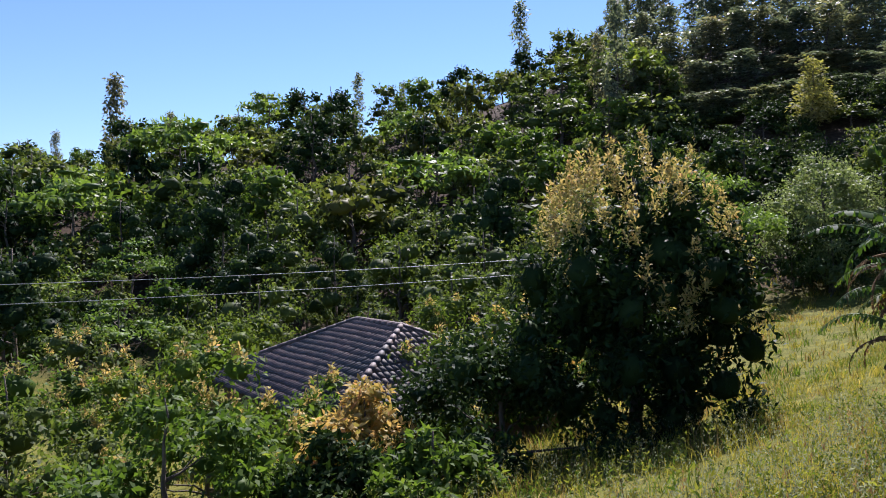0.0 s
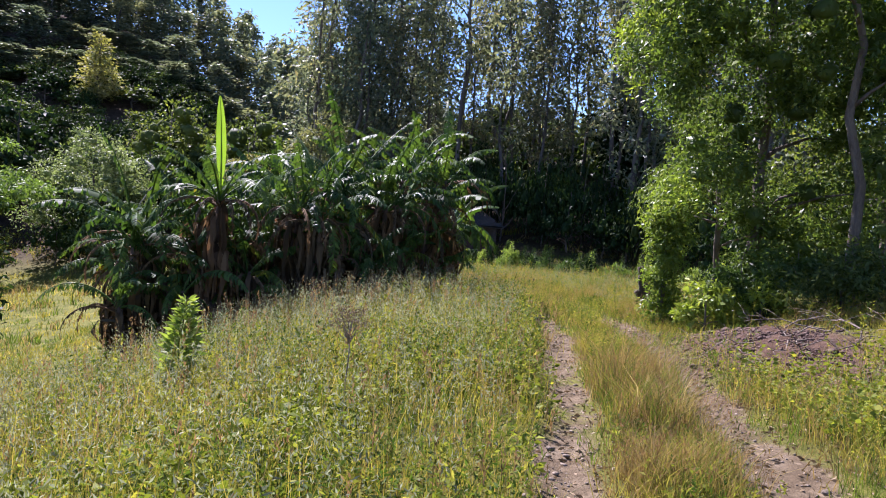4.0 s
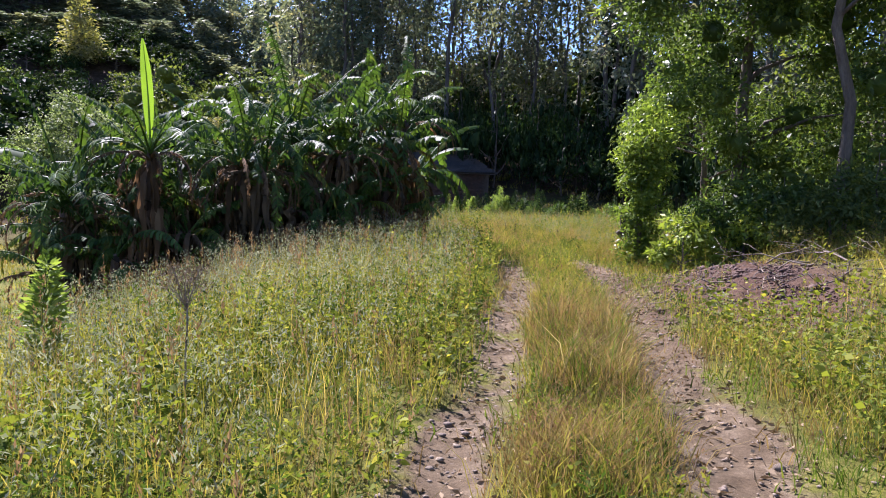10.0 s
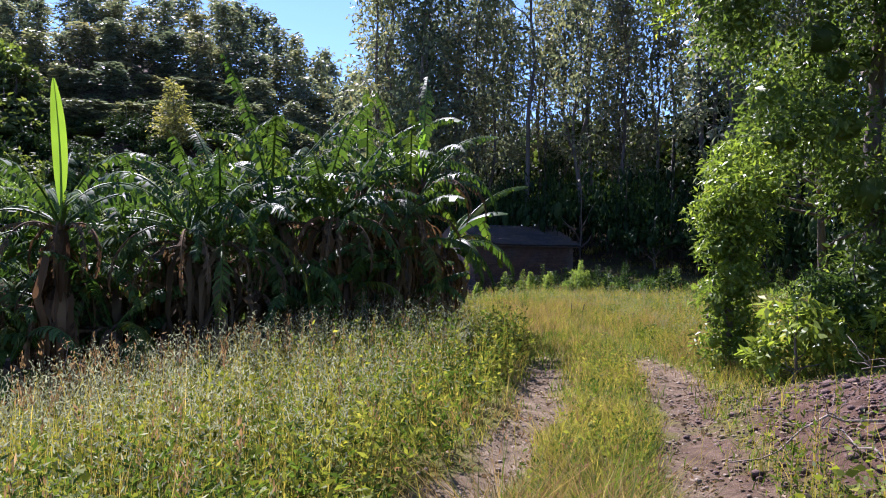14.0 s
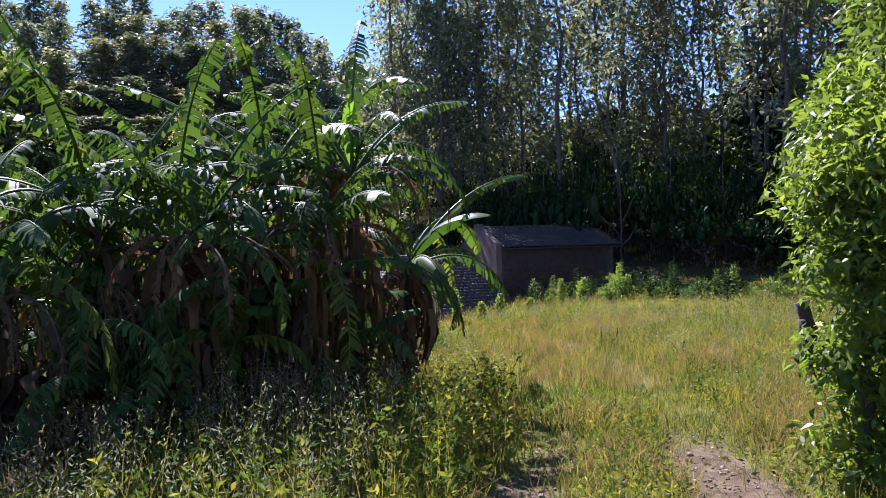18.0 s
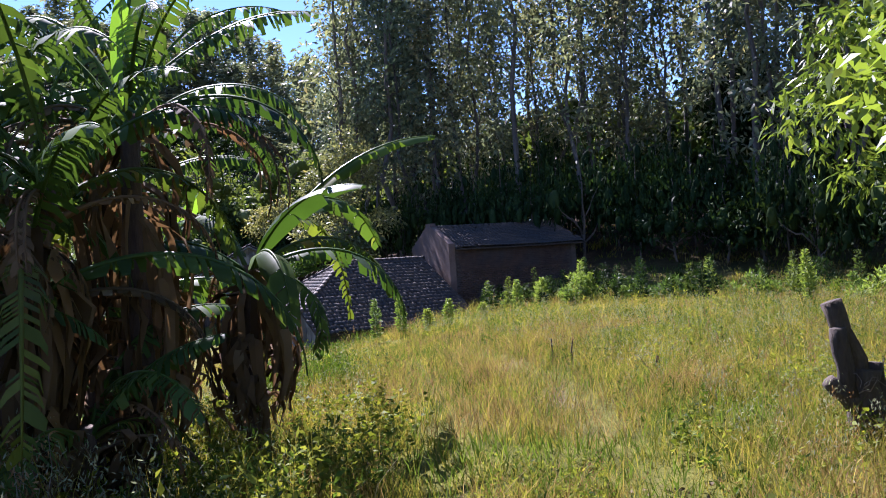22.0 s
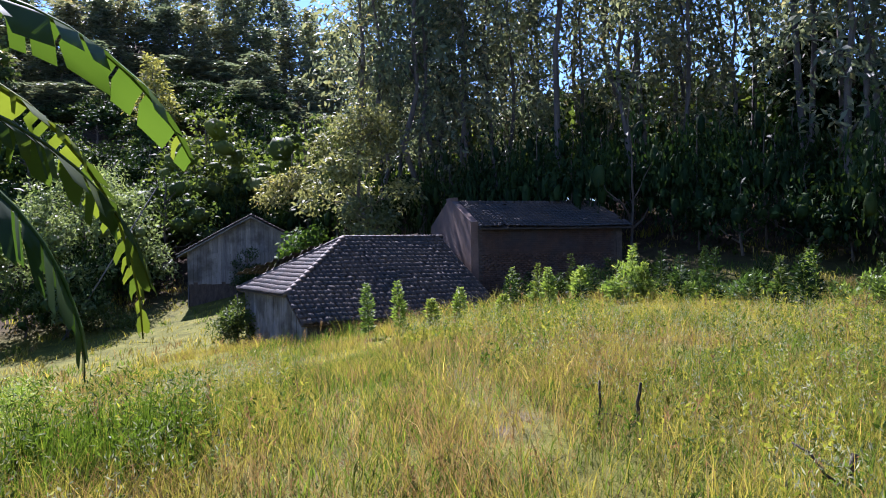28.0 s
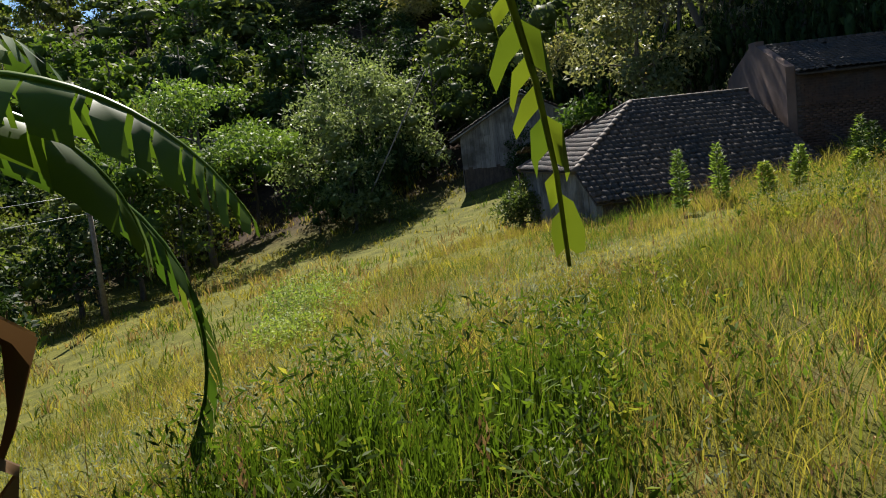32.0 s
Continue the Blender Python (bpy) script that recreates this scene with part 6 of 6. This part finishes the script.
def strewn():
    """Stones on the track, clods on the earth bank, fallen leaves."""
    rng = np.random.default_rng(201)
    shapes = [lump(rng) for k in range(8)]
    for name, label, mat, n, size, where in (("gravel", "stones and grit on the wheel tracks", STONE, 4600, 0.021, "road"), ("clods", "loose reddish clods of earth on the bank", CLOD, 5200, 0.033, "mound")):
        p = Pile()
        made = 0
        while made < n:
            if where == "road":
                y = rng.uniform(2, 19)
                x = float(road_x(y)) + rng.choice((-0.75, 0.75)) + rng.normal(0, 0.26)
            else:
                x, y = rng.normal(4.6, 0.75), rng.normal(12.1, 1.7)
            s = size * rng.lognormal(-0.35, 0.55)
            v, f = shapes[rng.integers(8)]
            a = rng.uniform(0, 6.28)
            c, q = math.cos(a), math.sin(a)
            p.add(np.stack([v[:, 0] * c - v[:, 1] * q, v[:, 0] * q + v[:, 1] * c, v[:, 2]], 1) * s + [x, y, gz(x, y) + s * 0.12], f)
            made += 1
        tagged(linked(name, p.mesh(name), mat), label, "stones" if where == "road" else "soil", kind="stuff")
    p = Pile()
    n = 5200
    y = rng.uniform(2, 20, n)
    x = road_x(y) + rng.choice((-0.75, 0.75, 1.6), n) + rng.normal(0, 0.4, n)
    at = np.stack([x, y, ground_z(x, y) + 0.012], 1)
    out = rng.normal(0, 1, at.shape) * [1, 1, 0.25]
    leaves(p, at, out, rng.uniform(0.03, 0.09, n), 0.025, rng)
    tagged(linked("fallen_leaves", p.mesh("fallen_leaves"), DRY_LEAF), "dry fallen leaves and straw on the track", "leaves", kind="stuff")


def grass_spike(points, seeds):
    """A tall bent grass stalk with a long seed spike, standing by itself."""
    rng = np.random.default_rng(seeds)
    root = thing("grass_stalk", "tall bent grass stalk with a pale seed spike", "grass")
    pts = np.array(points)
    k = np.linspace(0, len(pts) - 1, 24)
    line = np.stack([np.interp(k, np.arange(len(pts)), pts[:, d]) for d in range(3)], 1)
    p = Pile()
    tube(p, line, np.linspace(0.0022, 0.0012, 24), 6)
    linked("stem", p.mesh("stem", True), GRASS_DRY, root)
    p = Pile()
    s = rng.uniform(0.72, 1.0, 70)
    at = np.stack([np.interp(s * 23, np.arange(24), line[:, d]) for d in range(3)], 1)
    way = unit(line[-1] - line[-6])
    leaves(p, at, way + rng.normal(0, 0.35, at.shape), rng.uniform(0.009, 0.015, 70), 0.0045, rng, 0.5)
    linked("seed_spike", p.mesh("seed_spike"), SEEDS, root, "pale dry spikelets")


def umbel_weed(x, y, top, rng):
    """A withered weed whose branches end in flat brown flower heads."""
    z = gz(x, y)
    root = thing("umbel_weed", "withered weed with branching brown flower heads", "weed", pose(x, y, z))
    p, q = Pile(), Pile()
    h = top - z
    tube(p, bent((0, 0, -0.03), (0.02, 0, h * 0.72), 0, rng, 6, 0.01), np.linspace(0.008, 0.005, 6), 5)
    for k in range(22):
        a, r = k * 2.4, 0.14 * math.sqrt((k + 0.5) / 22)
        tip = np.array([math.cos(a) * r, math.sin(a) * r, h * rng.uniform(0.86, 1.0) - r * 0.5])
        tube(p, bent((0.01, 0, h * rng.uniform(0.66, 0.72)), tip, 0, rng, 4, 0.02), np.linspace(0.003, 0.002, 4), 4)
        n = 34
        at = tip + rng.normal(0, 1, (n, 3)) * [0.035, 0.035, 0.012]
        leaves(q, at, rng.normal(0, 0.7, (n, 3)) + [0, 0, 0.7], rng.uniform(0.01, 0.026, n), 0.009, rng)
    linked("stem", p.mesh("stem"), TWIG, root)
    tagged(linked("flower_head", q.mesh("flower_head"), DRY_LEAF, root), kind="stuff")


def dead_branch(x, y, length, heading, rng):
    root = thing("dead_branch", "dry grey branch lying on the earth bank", "branch", group="dead branches")
    p = Pile()
    a = np.array([x, y, gz(x, y) + 0.04])
    b = np.array([x + math.cos(heading) * length, y + math.sin(heading) * length, 0])
    b[2] = gz(b[0], b[1]) + 0.1 + 0.15 * rng.random()
    main = bent(a, b, 0.06, rng, 7, 0.04)
    tube(p, main, np.linspace(0.012, 0.004, 7), 5)
    linked("limb", p.mesh("limb"), TWIG, root)
    for k in range(5):
        p = Pile()
        o = main[rng.integers(1, 6)]
        d = heading + rng.choice((-1, 1)) * rng.uniform(0.4, 1.2)
        t = o + np.array([math.cos(d), math.sin(d), rng.uniform(0.05, 0.7)]) * length * rng.uniform(0.2, 0.5)
        tube(p, bent(o, t, 0.02, rng, 4, 0.06), np.linspace(0.005, 0.002, 4), 4)
        linked("twig", p.mesh("twig"), TWIG, root)


def old_post(x, y, top, radius, rng, label, limbs=0):
    root = thing("post", label, "post")
    z = gz(x, y)
    p = Pile()
    pts = bent((x, y, z - 0.2), (x + rng.normal(0, 0.05), y, top), 0, rng, 8, 0.012)
    tube(p, pts, radius * rng.uniform(0.8, 1.15, 8), 9)
    linked("trunk", p.mesh("trunk"), DARK_WOOD, root)
    for k in range(limbs):
        p = Pile()
        o = pts[3 + k]
        t = o + np.array([-0.22 - 0.1 * rng.random(), rng.normal(0, 0.1), 0.22 * (1 if k else 0.3)])
        tube(p, bent(o, t, 0.02, rng, 4, 0.05), np.linspace(radius * 0.6, radius * 0.35, 4), 7)
        linked("stub", p.mesh("stub"), DARK_WOOD, root)


def broken_trunk(rng):
    """A rotten stump whose split trunks lean apart, with a sawn stub and a wisp of old bark."""
    x, y = 4.85, 21.15
    z = gz(x, y)
    root = thing("stump", "dark rotten stump split into leaning sawn trunks", "stump", pose(x, y, z))
    for name, a, b, r0, r1 in (("bole", (0.02, 0, -0.2), (0.0, 0, 0.58), 0.17, 0.13), ("leaning_trunk", (0.02, 0.02, 0.4), (-0.2, 0.05, 1.13), 0.095, 0.085), ("split_trunk", (-0.14, -0.08, 0.35), (-0.2, -0.08, 0.92), 0.075, 0.07), ("stub", (-0.1, -0.06, 0.3), (-0.3, -0.08, 0.5), 0.08, 0.065), ("side_bole", (0.12, 0, -0.1), (0.1, 0.02, 0.62), 0.12, 0.06)):
        p = Pile()
        tube(p, bent(a, b, 0, rng, 7, 0.012), np.linspace(r0, r1, 7) * rng.uniform(0.93, 1.07, 7), 9)
        linked(name, p.mesh(name), DARK_WOOD, root)
    p = Pile()
    for k in range(14):
        a = rng.uniform(0, 6.28)
        o = np.array([math.cos(a) * 0.14, math.sin(a) * 0.14 - 0.04, rng.uniform(0.35, 0.62)])
        tube(p, bent(o, o + rng.normal(0, 0.1, 3) + [0.05, -0.03, -0.05], 0.03, rng, 5, 0.1), np.linspace(0.005, 0.002, 5), 4)
    linked("bark_wisp", p.mesh("bark_wisp"), TWIG, root, "stringy wisps of old bark")


def dry_weed(x, y, h, rng):
    root = thing("dry_weed", "withered brown weed with drooping seed heads", "weed", pose(x, y, gz(x, y)), "withered weeds by the bananas")
    p, q = Pile(), Pile()
    for k in range(3):
        tip = np.array([rng.normal(0, 0.12), rng.normal(0, 0.12), h * rng.uniform(0.7, 1.0)])
        line = bent((0, 0, -0.03), tip, 0, rng, 6, 0.02)
        tube(p, line, np.linspace(0.006, 0.002, 6), 4)
        n = 46
        s = rng.uniform(0.55, 1.05, n)
        at = tip * s[:, None] + rng.normal(0, 0.03, (n, 3))
        leaves(q, at, rng.normal(0, 0.6, (n, 3)) + [0, 0, -0.4], rng.uniform(0.02, 0.06, n), 0.013, rng)
    linked("stem", p.mesh("stem"), TWIG, root)
    tagged(linked("seed_head", q.mesh("seed_head"), BROWN_HEADS, root), kind="stuff")


def power_line():
    """Two wires, one over the other, between poles down the slope, and a leaning pole by the barn."""
    ends = ((-36.5, 4.0, 0.3), (-27.0, 42.0, 0.85))
    for x, y, top in ends:
        pole = thing("utility_pole", "grey wooden power pole with wire brackets", "pole", pose(x, y, gz(x, y)))
        h = top + 0.35 - gz(x, y)
        p = Pile()
        tube(p, [np.array([0, 0, -0.4]), np.array([0.02, 0, h * 0.5]), np.array([0.03, 0, h])], [0.12, 0.1, 0.08], 9)
        linked("shaft", p.mesh("shaft", True), TWIG, pole)
        for drop in (0.35, 1.1):
            bm = bmesh.new()
            box(bm, -0.03, -0.14, h - drop - 0.04, 0.16, 0.14, h - drop + 0.04)
            part("bracket", bm, OLD_WOOD, pole)
    rng = np.random.default_rng(3)
    for drop in (0.0, 0.75):
        a, b = (np.array([x + 0.14, y, top - drop]) for x, y, top in ends)
        p = Pile()
        tube(p, bent(a, b, -0.3, rng, 20, 0.0), np.full(20, 0.011), 5)
        tagged(linked("power_line", p.mesh("power_line"), WIRE), "pale overhead power line strung between poles", "cable")
    pole = thing("leaning_pole", "thin pale pole leaning out of the bushes by the barn", "pole", pose(-25.5, 56.1, gz(-25.5, 56.1)))
    p = Pile()
    tube(p, [np.array([0, 0, -0.3]), np.array([4.4, 2.2, 5.0 - gz(-25.5, 56.1)])], [0.045, 0.03], 7)
    linked("shaft", p.mesh("shaft", True), OLD_WOOD, pole)


def details():
    rng = np.random.default_rng(211)
    strewn()
    for k in range(12):
        dead_branch(rng.uniform(3.9, 5.8), rng.uniform(10.5, 14.2), rng.uniform(0.6, 1.5), rng.uniform(0, 6.28), rng)
    broken_trunk(rng)
    old_post(-0.65, 21.7, 0.42, 0.07, rng, "short dark post at the foot of the bananas")
    old_post(2.15, 26.5, 0.38, 0.011, rng, "thin dark stake in the meadow grass")
    old_post(2.42, 26.55, 0.36, 0.014, rng, "thin broken stake in the meadow grass", 1)
    old_post(3.46, 24.8, 0.28, 0.018, rng, "small forked dead sapling in the meadow grass", 2)
    for k in range(34):
        x = rng.uniform(-4.2, -0.2)
        y = np.interp(x, [-4.2, -0.2], [14.2, 17.6]) + rng.normal(0, 0.5)
        dry_weed(x, y, rng.uniform(0.7, 1.15), rng)
    for x, y in ((-2.2, 11.6), (-1.6, 12.3), (-3.4, 12.2), (-0.9, 14.5)):
        dry_weed(x, y, 1.0, rng)
    grass_spike(((-0.8, 0.9, -0.02), (-0.5, 0.66, 0.6), (-0.25, 0.607, 0.879), (-0.174, 0.615, 0.932), (-0.134, 0.617, 0.954), (-0.087, 0.625, 0.979)), 5)
    umbel_weed(-1.03, 6.26, 1.02, rng)
    power_line()


details()
